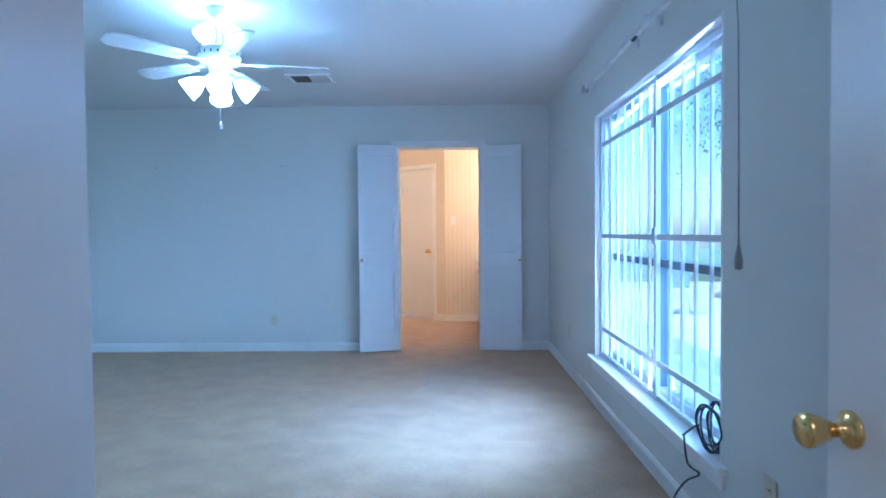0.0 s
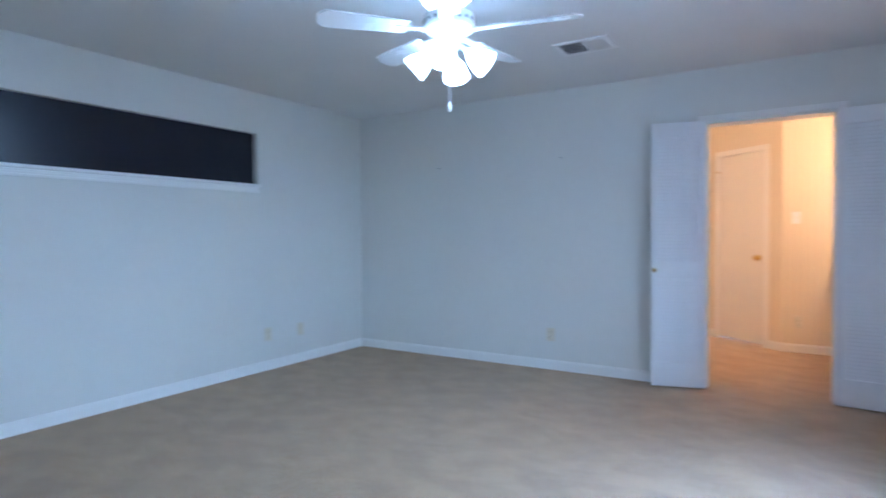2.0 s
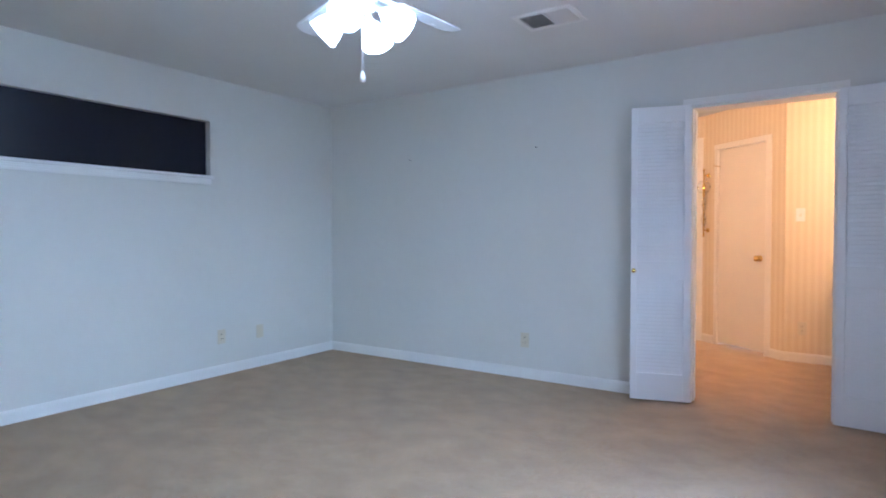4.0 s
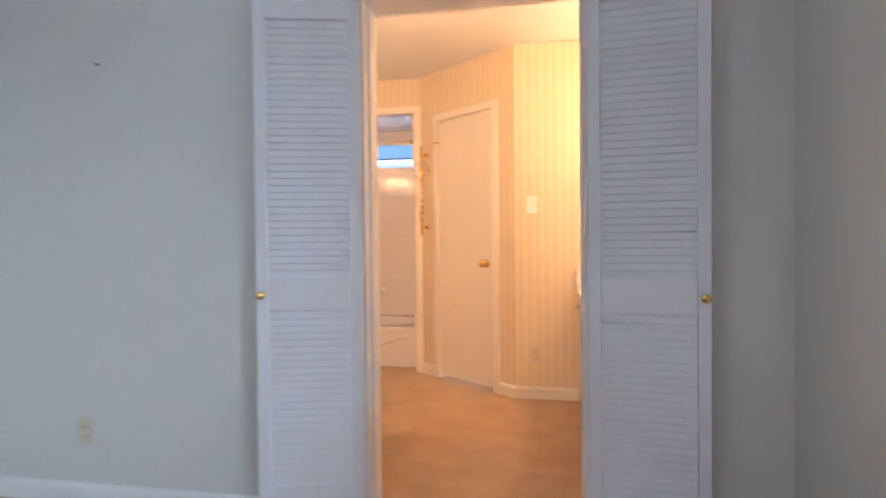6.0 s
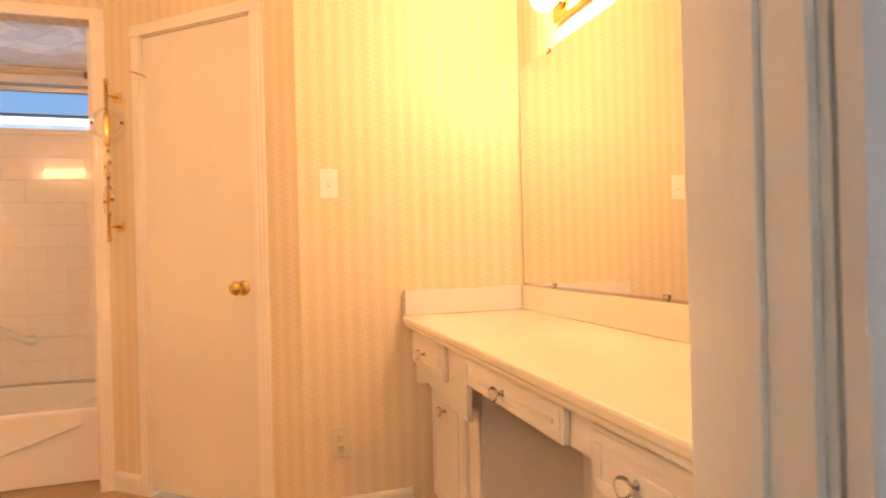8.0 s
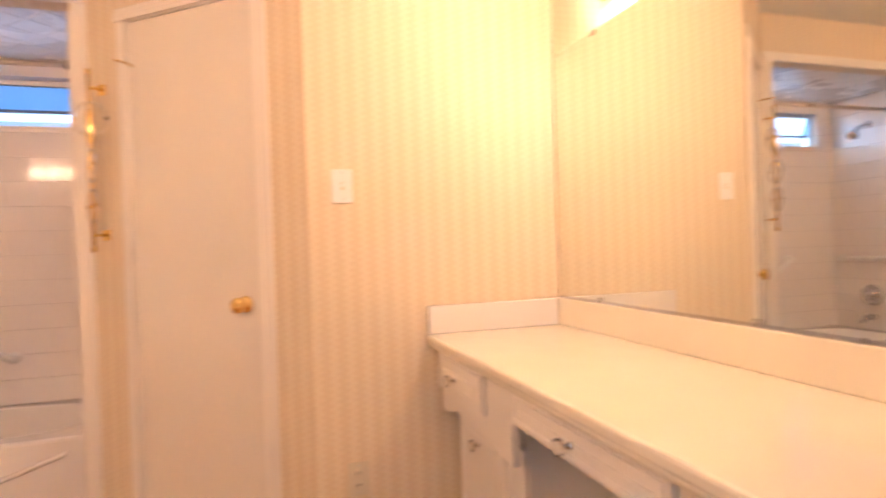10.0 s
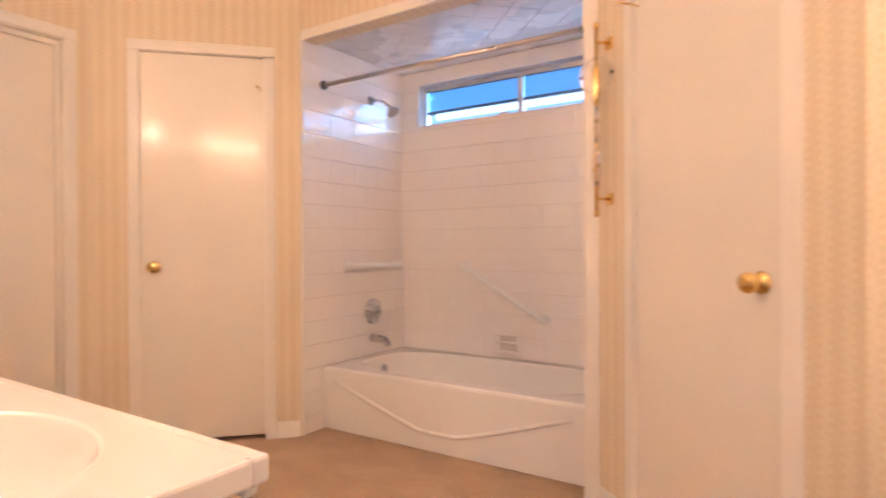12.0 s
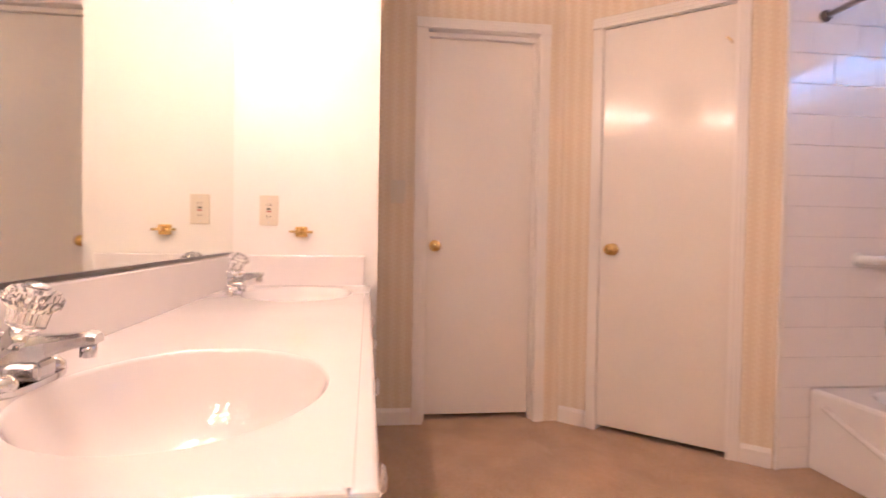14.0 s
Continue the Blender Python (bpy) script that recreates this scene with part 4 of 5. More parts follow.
# wall rack with brass rod and rings
RACK = D_WALL @ pose(0.075, 0, 0)
rk = base("ring_rack", RACK, "brass wall rack with clear acrylic towel rings", "towel rack")
for z in (1.20, 1.785):
    part("bracket", solid(-0.02, 0.02, -0.012, -0.001, z - 0.022, z + 0.022, 0.003), BRASS, rk)
    part("bracket_arm", tube([(0, -0.01, z), (0, -0.062, z)], 0.006, 10), BRASS, rk)
part("rod", tube([(0, -0.062, 1.15), (0, -0.062, 1.84)], 0.0075, 12), BRASS, rk)
for z in (1.145, 1.845):
    part("finial", lathe([(0.0, -0.014), (0.008, -0.012), (0.012, 0.0), (0.008, 0.012), (0.0, 0.014)], 14, Matrix.Translation((0, -0.062, z))), BRASS, rk)
for z, a in ((1.315, 15), (1.475, 10), (1.66, 70)):
    pts = [(0.063 * math.cos(t2), 0, 0.063 * math.sin(t2)) for t2 in [2 * math.pi * k / 28 for k in range(29)]]
    bm = tube(pts, 0.0075, 10)
    bmesh.ops.transform(bm, matrix=Matrix.Translation((0, -0.062, z)) @ Matrix.Rotation(radians(a - 40), 4, "Z"), verts=bm.verts)
    part("ring", bm, ACRYL, rk, "clear acrylic ring")
    for side in (-1, 1):
        bm = tube([(side * 0.057, 0, 0), (side * 0.067, 0, 0)], 0.007, 8)
        bmesh.ops.transform(bm, matrix=Matrix.Translation((0, -0.062, z)) @ Matrix.Rotation(radians(a - 40), 4, "Z"), verts=bm.verts)
        part("ring_clip", bm, BRASS, rk)
part("sleeve", tube([(0, -0.062, 1.555), (0, -0.062, 1.575), (0, -0.062, 1.68), (0, -0.062, 1.70)], [0.009, 0.0135, 0.0135, 0.009], 14), BRASS, rk)

# bathroom plates
plate("light_switch", pose(0.577, C0.y, 1.332), "switch", "white light switch on the wallpaper", material=WHITEP)
plate("outlet", pose(0.600, C0.y, 0.307), "outlet", "ivory duplex outlet on the wallpaper")
plate("light_switch", pose(XA, 7.088, 1.20, 0, 0, 90), "switch", "ivory light switch beside the toilet room door")
plate("safety_outlet", pose(XP, 6.555, 1.066, 0, 0, 90), "safety", "ivory safety outlet with test buttons")
hk = base("towel_hook", pose(XP, 6.68, 0.985, 0, 0, 90), "polished brass towel ring mount on the end wall", "towel hook")
part("mount", solid(-0.024, 0.024, -0.018, -0.001, -0.020, 0.020, 0.004), BRASS, hk)
part("peg", tube([(0, -0.016, 0.002), (0, -0.075, 0.004), (0, -0.085, 0.006)], [0.010, 0.006, 0.005], 12), BRASS, hk)
part("cross_pin", tube([(-0.045, -0.03, 0.0), (0.045, -0.03, 0.0)], 0.005, 10), BRASS, hk)


# ---- vanities ----
def glass_knob(parent, m):
    stem = part("knob_stem", lathe([(0.0, 0), (0.009, 0.0), (0.009, 0.003), (0.005, 0.006), (0.005, 0.014)], 12, m), CHROME, parent)
    part("knob", lathe([(0.006, 0.013), (0.010, 0.016), (0.018, 0.022), (0.020, 0.028), (0.017, 0.034), (0.0, 0.037)], 12, m), ACRYL, stem, "clear acrylic knob")


def raised_front(name, w, h, parent, m, knob=None, material=None):
    """A drawer front or cabinet door with a stepped, raised panel; local x along, z up, face towards -y."""
    material = material or CREAMP
    def piece(x0, x1, y0, y1, z0, z1, bevel):
        q = box(bmesh.new(), x0, x1, y0, y1, z0, z1, bevel)
        bmesh.ops.transform(q, matrix=m, verts=q.verts)
        return q

    ob = part(name, piece(0, w, -0.018, 0, 0, h, 0.004), material, parent)
    fr = min(0.032, h * 0.24)
    for a, b, c, d in ((0.010, w - 0.010, h - fr, h - 0.008), (0.010, w - 0.010, 0.008, fr), (0.010, fr, fr, h - fr), (w - fr, w - 0.010, fr, h - fr)):
        part("moulding", piece(a, b, -0.022, -0.016, c, d, 0.002), material, ob)
    a, b, c, d = fr + 0.022, w - fr - 0.022, fr + 0.015, h - fr - 0.015
    if b > a and d > c:
        part("raised_panel", piece(a, b, -0.023, -0.016, c, d, 0.003), material, ob)
    if knob:
        glass_knob(ob, m @ Matrix.Translation((knob[0], -0.022, knob[1])) @ Matrix.Rotation(radians(90), 4, "X"))
    return ob


def scallop(w, h, depth, bm=None):
    """A valance strip with a scalloped lower edge: x along, z down from 0."""
    out = [(0, 0), (w, 0)]
    n = 40
    for i in range(n + 1):
        u = 1 - i / n
        k = abs(u - 0.5) * 2
        z = -h * (0.45 + 0.55 * k ** 2.2) - 0.010 * abs(math.sin(u * math.pi * 4))
        out.append((u * w, z))
    bm = bmesh.new()
    f = [bm.verts.new((x, -depth, z)) for x, z in out]
    g = [bm.verts.new((x, 0, z)) for x, z in out]
    bm.faces.new(f)
    bm.faces.new(g[::-1])
    for i in range(len(out)):
        j = (i + 1) % len(out)
        bm.faces.new((f[i], g[i], g[j], f[j]))
    bmesh.ops.recalc_face_normals(bm, faces=bm.faces)
    return bm


def nosed_top(name, x0, x1, y0, y1, z1, material, parent, thick=0.035, hole=None):
    """A counter slab with a rounded, stepped front nosing."""
    return part(name, solid(x0, x1, y0, y1, z1 - thick, z1, 0.008), material, parent)


CT = 0.793
# dressing counter under the mirror on the east wall: seen from its front, local x runs from the north wall to the doorway
VR = facing(XV, C0.y - 0.004, -90)
VLEN = C0.y - 0.004 - YB - 0.005
vt = base("dressing_counter", VR, "cream cultured marble dressing counter with splashes", "counter")
part("countertop", solid(0.0, VLEN, -0.553, -0.001, CT - 0.030, CT, 0.008), YMARBLE, vt)
part("nosing", solid(0.0, VLEN, -0.545, -0.515, CT - 0.045, CT - 0.030, 0.005), YMARBLE, vt)
part("backsplash", solid(0.0, VLEN, -0.020, -0.001, CT, 0.897, 0.004), YMARBLE, vt)
part("side_splash", solid(0.001, 0.020, -0.546, -0.021, CT, 0.897, 0.004), MARBLE, vt)
vc = base("vanity_cabinet", VR, "white dressing vanity with drawers and a knee space", "vanity cabinet")
ZT = CT - 0.046
# upper tier: drawers hang under the top, 0.50 deep; lower cabinets stand further back
part("apron", solid(0.004, 0.62, -0.500, -0.48, 0.585, ZT, 0.002), CREAMP, vc)
part("apron", solid(0.62, 1.34, -0.500, -0.48, 0.650, ZT, 0.002), CREAMP, vc)
part("apron", solid(1.34, VLEN, -0.500, -0.48, 0.585, ZT, 0.002), CREAMP, vc)
raised_front("drawer", 0.42, 0.125, vc, pose(0.025, -0.500, 0.608), (0.20, 0.062))
raised_front("drawer", 0.60, 0.082, vc, pose(0.665, -0.500, 0.652), (0.30, 0.041))
raised_front("drawer", 0.28, 0.125, vc, pose(1.375, -0.500, 0.608), (0.14, 0.062))
for x0, w in ((0.004, 0.616), (1.34, VLEN - 1.34)):
    bm = scallop(w, 0.065, 0.018)
    bmesh.ops.transform(bm, matrix=pose(x0, -0.481, 0.585), verts=bm.verts)
    part("scalloped_valance", bm, CREAMP, vc)
part("side_panel", solid(0.004, 0.022, -0.48, -0.022, 0.585, ZT), CREAMP, vc)
for x0, x1 in ((0.004, 0.56), (1.42, VLEN)):
    part("cabinet_box", solid(x0, x1, -0.425, -0.022, 0.085, ZT, 0.002), CREAMP, vc)
    part("toe_kick", solid(x0 + 0.002, x1 - 0.01, -0.37, -0.022, 0.0, 0.085), CREAMP, vc)
raised_front("cabinet_door", 0.39, 0.46, vc, pose(0.03, -0.425, 0.06), (0.20, 0.39))
raised_front("cabinet_door", 0.22, 0.46, vc, pose(1.435, -0.425, 0.06), (0.05, 0.39))
part("corner_post", solid(0.46, 0.558, -0.440, -0.425, 0.085, 0.535, 0.004), CREAMP, vc)
part("knee_back", solid(0.56, 1.42, -0.06, -0.04, 0.0, ZT), CREAMP, vc)

mr = base("vanity_mirror", VR, "large frameless mirror above the dressing counter", "mirror")
part("mirror_glass", solid(0.016, VLEN - 0.02, -0.008, -0.002, 0.904, 1.832), MIRROR, mr)
part("edge_channel", solid(0.016, VLEN - 0.02, -0.011, -0.008, 0.8985, 0.906), CHROME, mr)
for x in (0.29, 0.95):
    for z in (0.907, 1.828):
        part("mirror_clip", solid(x - 0.012, x + 0.012, -0.013, -0.0085, z - 0.010, z + 0.010, 0.001), ACRYL, mr)


def light_bar(name, m, count, pitch, label):
    """A brass bar with bare globe bulbs; local x along the bar, out towards -y."""
    root = base(name, m, label, "vanity light")
    L = pitch * (count - 1) + 0.16
    part("bar", solid(-0.08, L - 0.08, -0.030, -0.001, -0.055, 0.055, 0.008), BRASS, root, "polished brass back bar")
    for i in range(count):
        x = i * pitch
        out = Matrix.Translation((x, -0.028, 0)) @ Matrix.Rotation(radians(90), 4, "X")
        so2 = part("socket", lathe([(0.0, 0), (0.030, 0.0), (0.026, 0.012), (0.020, 0.02), (0.018, 0.03)], 18, out), BRASS, root)
        prof = [(0.014, 0.028)] + [(0.044 * math.sin(a), 0.075 - 0.044 * math.cos(a)) for a in [0.45 + 2.69 * k / 12 for k in range(13)]]
        part("globe_bulb", lathe(prof, 20, out), BULB, so2, "lit round globe bulb")
    return root


light_bar("vanity_light", VR @ pose(0.445, 0, 1.955), 4, 0.152, "brass light bar with lit globe bulbs above the mirror")

# sink counter along the bedroom wall: local x from the end wall towards the doorway
CS = 0.775
SL = 1.856
SD = 0.522
sink_xy = [(0.300, 0.285), (1.522, 0.285)]
st = base("sink_counter", pose(XP + 0.005, YS, 0), "white cultured marble counter with two oval basins", "counter")
SRX, SRY = 0.250, 0.186
bm = bmesh.new()
n = 64


def basin_rings(cx, cy):
    rs = []
    for f, z in ((1.0, CS), (0.975, CS - 0.006), (0.93, CS - 0.03), (0.84, CS - 0.07), (0.68, CS - 0.105), (0.42, CS - 0.128), (0.14, CS - 0.134)):
        rs.append([bm.verts.new((cx + SRX * f * math.cos(2 * math.pi * k / n), cy + SRY * f * math.sin(2 * math.pi * k / n), z)) for k in range(n)])
    return rs


cells = [(0.0, (sink_xy[0][0] + sink_xy[1][0]) / 2, sink_xy[0]), ((sink_xy[0][0] + sink_xy[1][0]) / 2, SL, sink_xy[1])]
for cx0, cx1, (cx, cy) in cells:
    rs = basin_rings(cx, cy)
    edge = []
    for k in range(n):
        a = 2 * math.pi * k / n
        dx, dy = SRX * math.cos(a), SRY * math.sin(a)
        tx1 = ((cx1 - cx) / dx if dx > 0 else (cx0 - cx) / dx) if abs(dx) > 1e-9 else 1e9
        ty1 = ((SD - cy) / dy if dy > 0 else (0.0 - cy) / dy) if abs(dy) > 1e-9 else 1e9
        t3 = min(tx1, ty1)
        edge.append(bm.verts.new((cx + dx * t3, cy + dy * t3, CS)))
    loops = [edge] + rs
    for a, b in zip(loops, loops[1:]):
        for k in range(n):
            f = bm.faces.new((a[k], a[(k + 1) % n], b[(k + 1) % n], b[k]))
            f.smooth = a is not edge
    bm.faces.new(rs[-1])
    for qx, qy in ((cx0, 0.0), (cx1, 0.0), (cx1, SD), (cx0, SD)):
        k0 = min(range(n), key=lambda k: (edge[k].co.x - qx) ** 2 + (edge[k].co.y - qy) ** 2)
        edge[k0].co = (qx, qy, CS)
bmesh.ops.recalc_face_normals(bm, faces=bm.faces)
up = [f for f in bm.faces if abs(f.calc_center_median().z - CS) < 1e-4]
if up and sum(f.normal.z for f in up) < 0:
    bmesh.ops.reverse_faces(bm, faces=bm.faces)
part("basin_top", bm, MARBLE, st)
part("front_edge", solid(0.0, SL + 0.011, SD - 0.014, SD + 0.012, CS - 0.034, CS + 0.0008, 0.005), MARBLE, st)
part("front_edge", solid(0.0, SL, SD - 0.016, SD + 0.004, CS - 0.050, CS - 0.034, 0.005), MARBLE, st)
part("end_edge", solid(SL - 0.014, SL + 0.012, 0.0, SD - 0.0135, CS - 0.034, CS + 0.0008, 0.005), MARBLE, st)
part("backsplash", solid(0.0, SL, 0.001, 0.020, CS - 0.002, 0.893, 0.004), MARBLE, st)
part("side_splash", solid(0.0005, 0.020, 0.021, SD - 0.012, CS - 0.002, 0.893, 0.004), MARBLE, st)
for cx, cy in sink_xy:
    part("drain", lathe([(0.0, 0), (0.022, 0.0), (0.022, 0.003), (0.016, 0.005), (0.0, 0.002)], 18, Matrix.Translation((cx, cy, CS - 0.133))), CHROME, st, "chrome drain")
sc = base("sink_cabinet", pose(XP + 0.005, YS, 0), "white sink vanity cabinet with doors and drawers", "vanity cabinet")
part("cabinet_box", solid(0.002, SL - 0.03, 0.022, SD - 0.060, 0.085, CS - 0.155, 0.002), CREAMP, sc)
part("front_rail", solid(0.002, SL - 0.03, SD - 0.058, SD - 0.030, 0.085, CS - 0.050, 0.002), CREAMP, sc)
part("end_panel", solid(SL - 0.048, SL - 0.029, 0.022, SD - 0.031, 0.0, CS - 0.050, 0.002), CREAMP, sc)
part("toe_kick", solid(0.002, SL - 0.05, 0.022, SD - 0.11, 0.0, 0.085), CREAMP, sc)
FR = pose(0, SD - 0.030, 0) @ Matrix.Rotation(radians(180), 4, "Z")
for i in range(4):
    x1 = SL - 0.06 - i * 0.455
    raised_front("drawer", 0.42, 0.115, sc, FR @ pose(-x1, 0, 0.608), (0.21, 0.058))
    raised_front("cabinet_door", 0.42, 0.46, sc, FR @ pose(-x1, 0, 0.11), (0.36, 0.38))

ml = base("sink_mirror", pose(XP + 0.005, YS, 0), "large frameless mirror above the sink counter", "mirror")
part("mirror_glass", solid(0.022, SL - 0.01, 0.002, 0.008, 0.900, 1.83), MIRROR, ml)
part("edge_channel", solid(0.022, SL - 0.01, 0.008, 0.012, 0.8945, 0.904), mat("dark_channel", (0.12, 0.11, 0.10), 0.3, 0.8), ml, "dark metal mirror channel")
light_bar("vanity_light", pose(XP + 0.005 + SL, YS, 1.965, 0, 0, 180) @ pose(0.25, 0, 0), 4, 0.152, "brass light bar with lit globe bulbs above the sink mirror")
light_bar("vanity_light", pose(XP + 0.005 + SL, YS, 1.965, 0, 0, 180) @ pose(1.28, 0, 0), 3, 0.152, "brass light bar with lit globe bulbs above the sink mirror")


def faucet(x, y):
    """Chrome centre-set tap with a flat spout and a clear acrylic knob; the spout points away from the wall."""
    root = base("sink_faucet", pose(x, y, CS), "chrome sink faucet with a clear acrylic knob", "faucet")
    part("base_plate", prism([(0.082 * math.copysign(abs(math.cos(a)) ** 0.7, math.cos(a)), 0.027 * math.copysign(abs(math.sin(a)) ** 0.7, math.sin(a))) for a in [2 * math.pi * k / 28 for k in range(28)]], 0.0005, 0.009), CHROME, root)
    for s7 in (-1, 1):
        part("base_wing", lathe([(0.0, 0.0), (0.024, 0.0), (0.022, 0.010), (0.015, 0.017), (0.0, 0.019)], 18, Matrix.Translation((s7 * 0.056, 0, 0.008))), CHROME, root)
    # body: a four-sided tapering block that runs out into a flat spout
    bm = bmesh.new()
    loops = []
    for py, pz, w, h in ((-0.022, 0.010, 0.030, 0.006), (-0.020, 0.028, 0.026, 0.018), (0.0, 0.042, 0.021, 0.024), (0.032, 0.052, 0.016, 0.014), (0.060, 0.058, 0.0150, 0.010), (0.082, 0.063, 0.0145, 0.009), (0.093, 0.062, 0.013, 0.006)):
        loops.append([bm.verts.new((sx * w * q, py, pz + sz * h)) for sx, sz, q in ((-1, -1, 1), (1, -1, 1), (1, 0.4, 1), (0.6, 1, 1), (-0.6, 1, 1), (-1, 0.4, 1))])
    for p7, q7 in zip(loops, loops[1:]):
        for k in range(6):
            bm.faces.new((p7[k], p7[(k + 1) % 6], q7[(k + 1) % 6], q7[k]))
    bm.faces.new(loops[0][::-1])
    bm.faces.new(loops[-1])
    box(bm, -0.024, 0.024, -0.022, 0.030, 0.008, 0.034, 0.007)
    bmesh.ops.recalc_face_normals(bm, faces=bm.faces)
    part("spout", bm, CHROME, root)
    part("aerator", lathe([(0.0, 0.0), (0.0105, 0.0), (0.0105, -0.020), (0.008, -0.021), (0.0, -0.019)], 16, Matrix.Translation((0, 0.079, 0.057))), CHROME, root)
    tilt = Matrix.Translation((0, -0.006, 0.052)) @ Matrix.Rotation(radians(-16), 4, "X")
    part("handle_collar", lathe([(0.024, 0.0), (0.021, 0.012), (0.017, 0.024), (0.0, 0.026)], 18, tilt), CHROME, root)
    bm = bmesh.new()
    steps, rows7 = 36, []
    for r7, z7, f7 in ((0.014, 0.024, 0), (0.022, 0.028, 0.06), (0.024, 0.050, 0.06), (0.033, 0.058, 0.05), (0.0345, 0.068, 0.05), (0.029, 0.077, 0.0), (0.018, 0.081, 0.0)):
        rows7.append([bm.verts.new(tilt @ Vector((r7 * (1 + f7 * math.cos(k * math.pi)) * math.cos(2 * math.pi * k / steps), r7 * (1 + f7 * math.cos(k * math.pi)) * math.sin(2 * math.pi * k / steps), z7))) for k in range(steps)])
    for p7, q7 in zip(rows7, rows7[1:]):
        for k in range(steps):
            bm.faces.new((p7[k], p7[(k + 1) % steps], q7[(k + 1) % steps], q7[k]))
    bm.faces.new(rows7[0][::-1])
    bm.faces.new(rows7[-1])
    part("knob", bm, ACRYL, root, "clear fluted acrylic knob")
    part("knob_button", lathe([(0.0, 0.0818), (0.016, 0.0822), (0.014, 0.0850), (0.0, 0.0862)], 18, tilt), CHROME, root)
    part("lift_rod", tube([(0.0, -0.024, 0.010), (0.0, -0.026, 0.058)], 0.003, 8), CHROME, root)
    part("lift_knob", lathe([(0.0, 0.056), (0.006, 0.057), (0.008, 0.064), (0.006, 0.070), (0.0, 0.071)], 12, Matrix.Translation((0, -0.026, 0))), CHROME, root)
    return root


for cx, cy in sink_xy:
    faucet(XP + 0.005 + cx - 0.015, YS + 0.075)

# ---- garden outside the window ----
structure("ground", solid(1.66, 60, -40, 40, -0.20, -0.05), GRASS, "lawn and earth outside the house", "ground")
structure("patio", solid(1.68, 14.0, -4, 14.0, -0.049, -0.02), CONCRETE, "pale sunlit concrete patio", "patio")
# The backdrop is a glowing slab, added to whiten the window view.
structure("backdrop", solid(55, 55.2, -60, 90, -1, 40), glow("backdrop_glow", (0.62, 0.88, 1.0), 14.0), "glowing slab added for the bright sky beyond the garden", "backdrop")
random.seed(4)
for i in range(46):
    x, y = 5.2 + random.random() * 1.8, 1.0 + i * 0.22 + random.random() * 0.2
    bm = bmesh.new()
    bmesh.ops.create_icosphere(bm, subdivisions=2, radius=1)
    for v in bm.verts:
        v.co *= 1 + 0.22 * noise.noise(v.co * 1.7 + Vector((i, 0, 0)))
    r = 0.18 + random.random() * 0.2
    rock = link("garden_rock", bm, STONE, Matrix.LocRotScale((x, y, r * 0.25), Euler((0, 0, random.random() * 6)), (r * 1.3, r, r * 0.6)))
    tagged(rock, "pale limestone garden rock on the patio edge", "rock", "garden rocks")
shed = base("neighbour_house", pose(8.7, 10.6, -0.06), "low neighbouring house with vertical siding", "house")
part("wall", solid(0, 6, -2, 5.4, 0, 2.9), SIDING, shed)
for i in range(27):
    part("siding_board", solid(-0.02, -0.001, -2 + i * 0.27, -2 + i * 0.27 + 0.25, 0.05, 2.85), SIDING, shed)
bm = bmesh.new()
v = [bm.verts.new(p) for p in ((-0.6, -2.5, 2.85), (-0.6, 5.9, 2.85), (3, 5.9, 4.4), (3, -2.5, 4.4), (6.6, -2.5, 2.85), (6.6, 5.9, 2.85))]
bm.faces.new((v[0], v[3], v[2], v[1]))
bm.faces.new((v[3], v[4], v[5], v[2]))
bm.faces.new((v[0], v[4], v[3]))
bm.faces.new((v[1], v[2], v[5]))
bm.faces.new((v[0], v[1], v[5], v[4]))
bmesh.ops.recalc_face_normals(bm, faces=bm.faces)
part("roof", bm, ROOFM, shed)
ch = base("patio_chair", pose(3.6, 8.8, -0.02, 0, 0, 200), "grey sling patio chair on the concrete", "chair")
for x in (-0.27, 0.27):
    part("side_frame", tube([(x, -0.25, 0.0), (x, -0.24, 0.40), (x, 0.2, 0.38), (x, 0.36, 1.0)], 0.014, 8), IRON, ch)
    part("rear_leg", tube([(x, 0.3, 0.0), (x, 0.12, 0.39)], 0.014, 8), IRON, ch)
part("seat", solid(-0.26, 0.26, -0.24, 0.2, 0.385, 0.395), MESHC, ch)
bm = solid(-0.26, 0.26, -0.005, 0.005, 0, 0.62)
bmesh.ops.transform(bm, matrix=Matrix.Translation((0, 0.2, 0.39)) @ Matrix.Rotation(radians(-14), 4, "X"), verts=bm.verts)
part("backrest", bm, MESHC, ch)


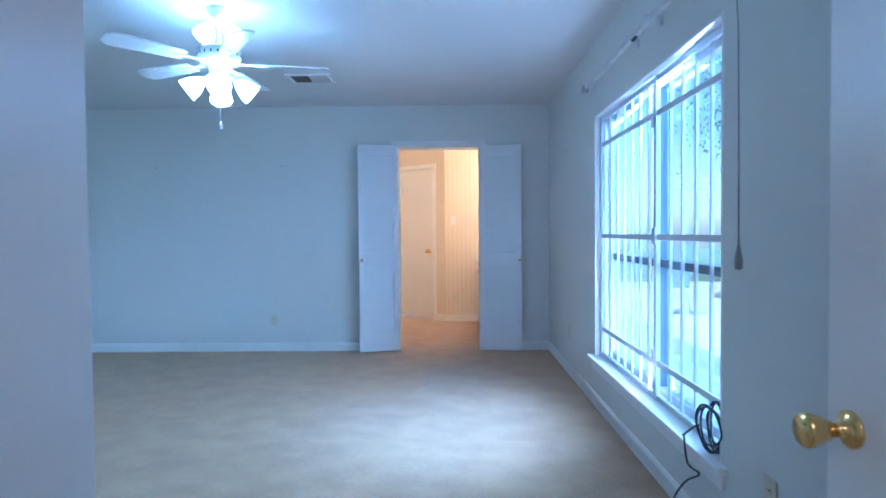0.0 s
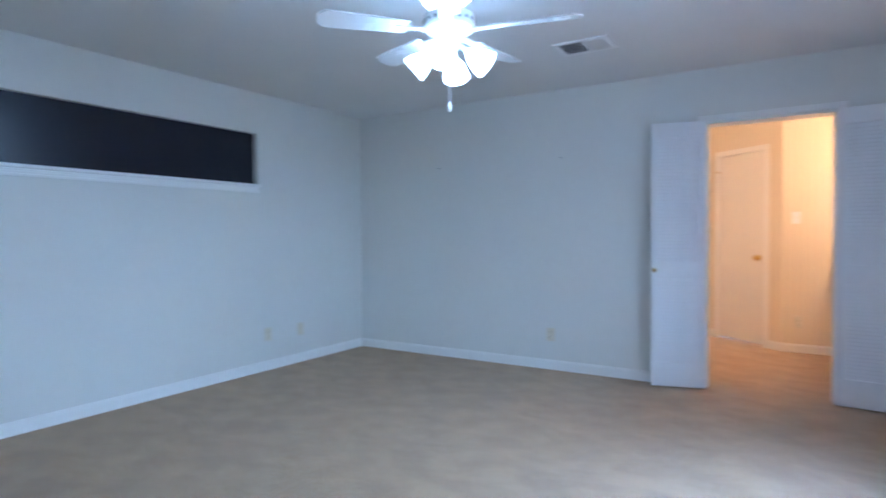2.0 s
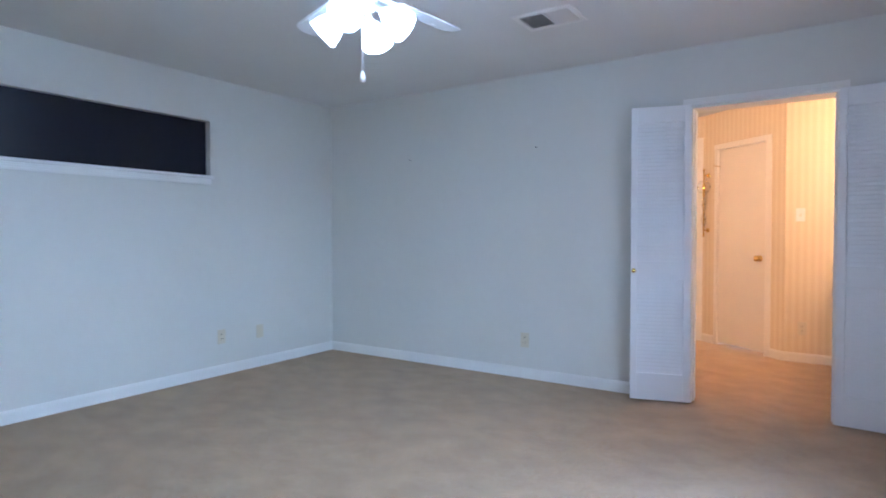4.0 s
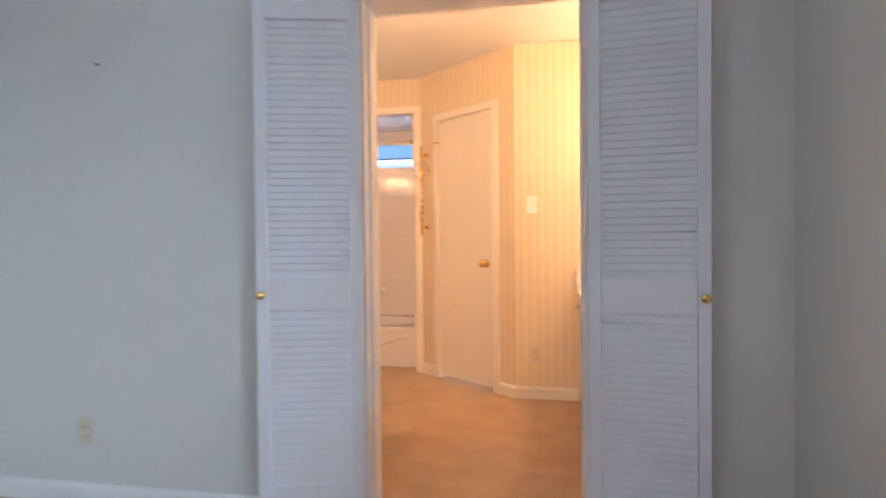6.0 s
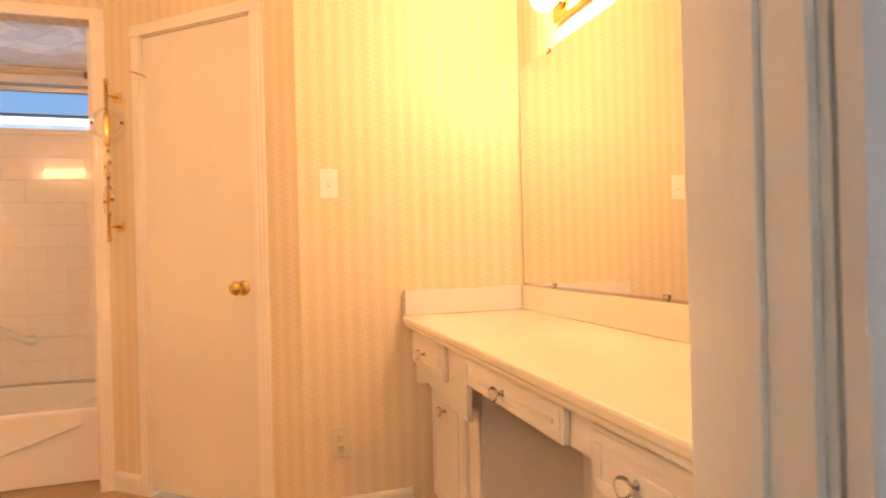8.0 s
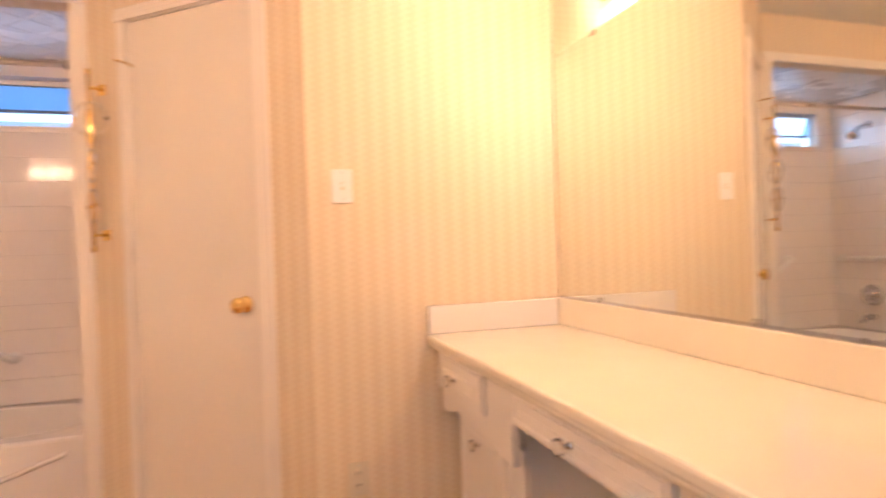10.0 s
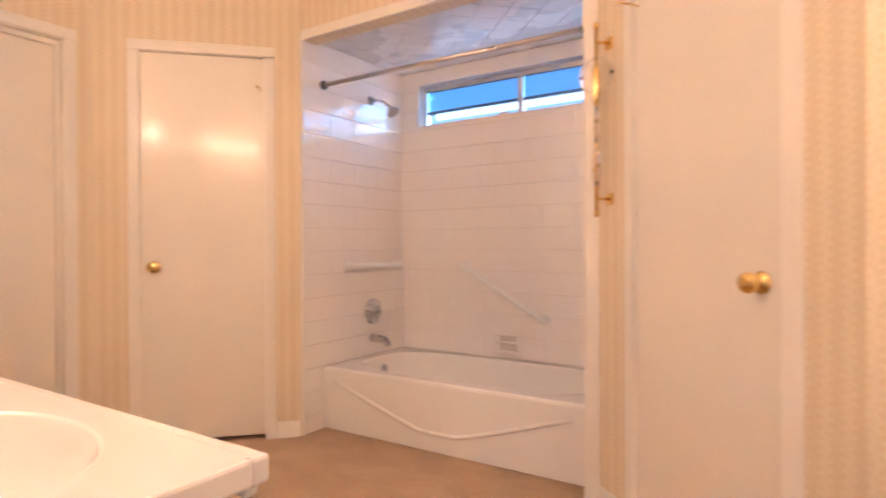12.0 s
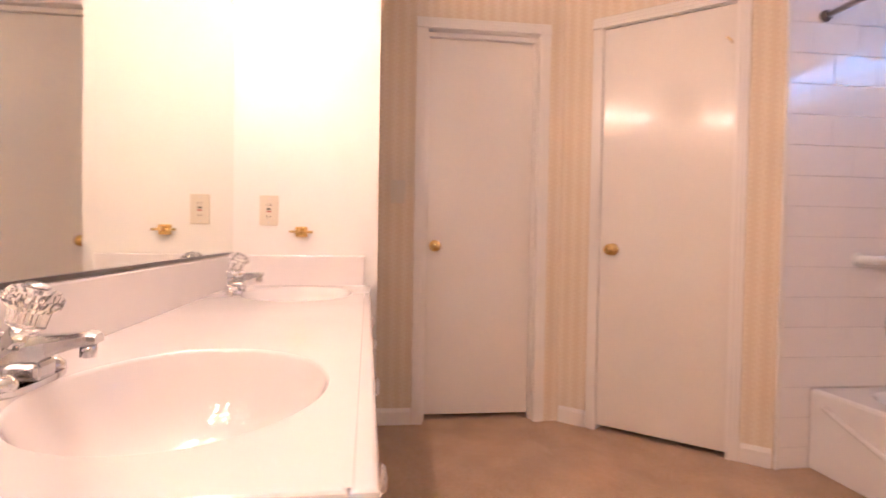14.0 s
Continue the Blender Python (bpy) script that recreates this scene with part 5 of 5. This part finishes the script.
def tree(x, y, h, seed, spread):
    rnd = random.Random(seed)
    root = base("garden_tree", pose(x, y, -0.06), "leafy green garden tree", "tree", "garden trees")
    tr = [(0, 0, 0), (0.05, 0.03, h * 0.2), (-0.03, 0.08, h * 0.4), (0.04, 0.0, h * 0.6)]
    bm = tube(tr, [0.2, 0.16, 0.13, 0.08], 10)
    tips = []
    for i in range(9):
        a = rnd.random() * 6.28
        z = h * (0.35 + 0.3 * rnd.random())
        end = (spread * 0.7 * math.cos(a), spread * 0.7 * math.sin(a), z + h * (0.15 + 0.2 * rnd.random()))
        tube([(0, 0.04, z * 0.9), (end[0] * 0.5, end[1] * 0.5, (z + end[2]) / 2 + 0.1), end], [0.07, 0.045, 0.02], 6, bm)
        tips.append(end)
    part("trunk", bm, BARK, root)
    verts, faces = [], []
    for k in range(5200):
        t4 = tips[rnd.randrange(len(tips))]
        d = Vector((rnd.gauss(0, 1), rnd.gauss(0, 1), rnd.gauss(0, 0.7))) * spread * 0.3
        c = Vector(t4) * (0.75 + 0.3 * rnd.random()) + d
        q = Euler((rnd.random() * 6, rnd.random() * 6, rnd.random() * 6)).to_matrix()
        s5 = 0.07 + 0.06 * rnd.random()
        i0 = len(verts)
        for p in ((-s5, 0, 0), (0, -s5 * 0.5, 0.01), (s5, 0, 0), (0, s5 * 0.5, 0.01)):
            verts.append(c + q @ Vector(p))
        faces.append((i0, i0 + 1, i0 + 2, i0 + 3))
    me = bpy.data.meshes.new("crown")
    me.from_pydata(verts, [], faces)
    me.materials.append(LEAF)
    cr = new("crown", me)
    cr.parent = root
    return root


tree(13.5, 23.5, 9.0, 1, 3.6)
tree(19.0, 20.0, 11.0, 2, 4.6)

# ---- alcove tiles, piece by piece ----
RH, TW, TT = 0.1298, 0.203, 0.007


def tile_mesh(w, h):
    bm = solid(0.0006, w - 0.0006, -TT, 0.0, 0.0007, h - 0.0007)
    top = [e for e in bm.edges if all(abs(v.co.y + TT) < 1e-6 for v in e.verts) and abs(e.verts[0].co.z - e.verts[1].co.z) < 1e-6]
    bmesh.ops.bevel(bm, geom=top, offset=0.0012, segments=1, affect="EDGES")
    me = bpy.data.meshes.new("tile")
    bm.to_mesh(me)
    bm.free()
    me.materials.append(TILE)
    return me


tiles = {}


def lay(parent_name, width, hole=None, foot=0.0):
    parent = bpy.data.objects[parent_name]
    row = 0
    z = TUBZ + 0.004
    while z < 2.17 - 0.01:
        h = min(RH, 2.17 - z)
        x = -(TW / 2 if row % 2 else 0.0)
        while x < width - 0.004:
            a, b = max(x, 0.001), min(x + TW, width - 0.001)
            spans = [(a, b, z, z + h)]
            if hole and b > hole[0] and a < hole[1] and z + h > hole[2] and z < hole[3]:
                spans = []
                if a < hole[0] - 0.01:
                    spans.append((a, hole[0], z, z + h))
                if b > hole[1] + 0.01:
                    spans.append((hole[1], b, z, z + h))
                m0, m1 = max(a, hole[0]), min(b, hole[1])
                if z < hole[2] - 0.01:
                    spans.append((m0, m1, z, hole[2]))
                if z + h > hole[3] + 0.01:
                    spans.append((m0, m1, hole[3], z + h))
            for p, q, r, s6 in spans:
                if q - p < 0.012:
                    continue
                key = (round(q - p, 3), round(s6 - r, 3))
                if key not in tiles:
                    tiles[key] = tile_mesh(*key)
                ob = new("tile", tiles[key])
                ob.parent = parent
                ob.location = (p, -0.0005, r)
            x += TW
        z += RH
        row += 1
    for k in range(1, 4):
        low = TUBZ + 0.004 - RH * k
        z0, z1 = max(low, 0.002), low + RH
        if foot and z1 - z0 > 0.012:
            key = (round(foot, 3), round(z1 - z0, 3))
            if key not in tiles:
                tiles[key] = tile_mesh(*key)
            ob = new("tile", tiles[key])
            ob.parent = parent
            ob.location = (0.001, -0.0005, z0)


lay("alcove_wall_back", AX1 - AX0, (BW[0] - AX0, BW[1] - AX0, BW[2], BW[3]))
lay("alcove_wall_left", YT - YA - 0.001, foot=TY0 - YA - 0.006)
bpy.context.view_layer.update()
lay("alcove_wall_right", YT - YA - 0.09 + 0.14)
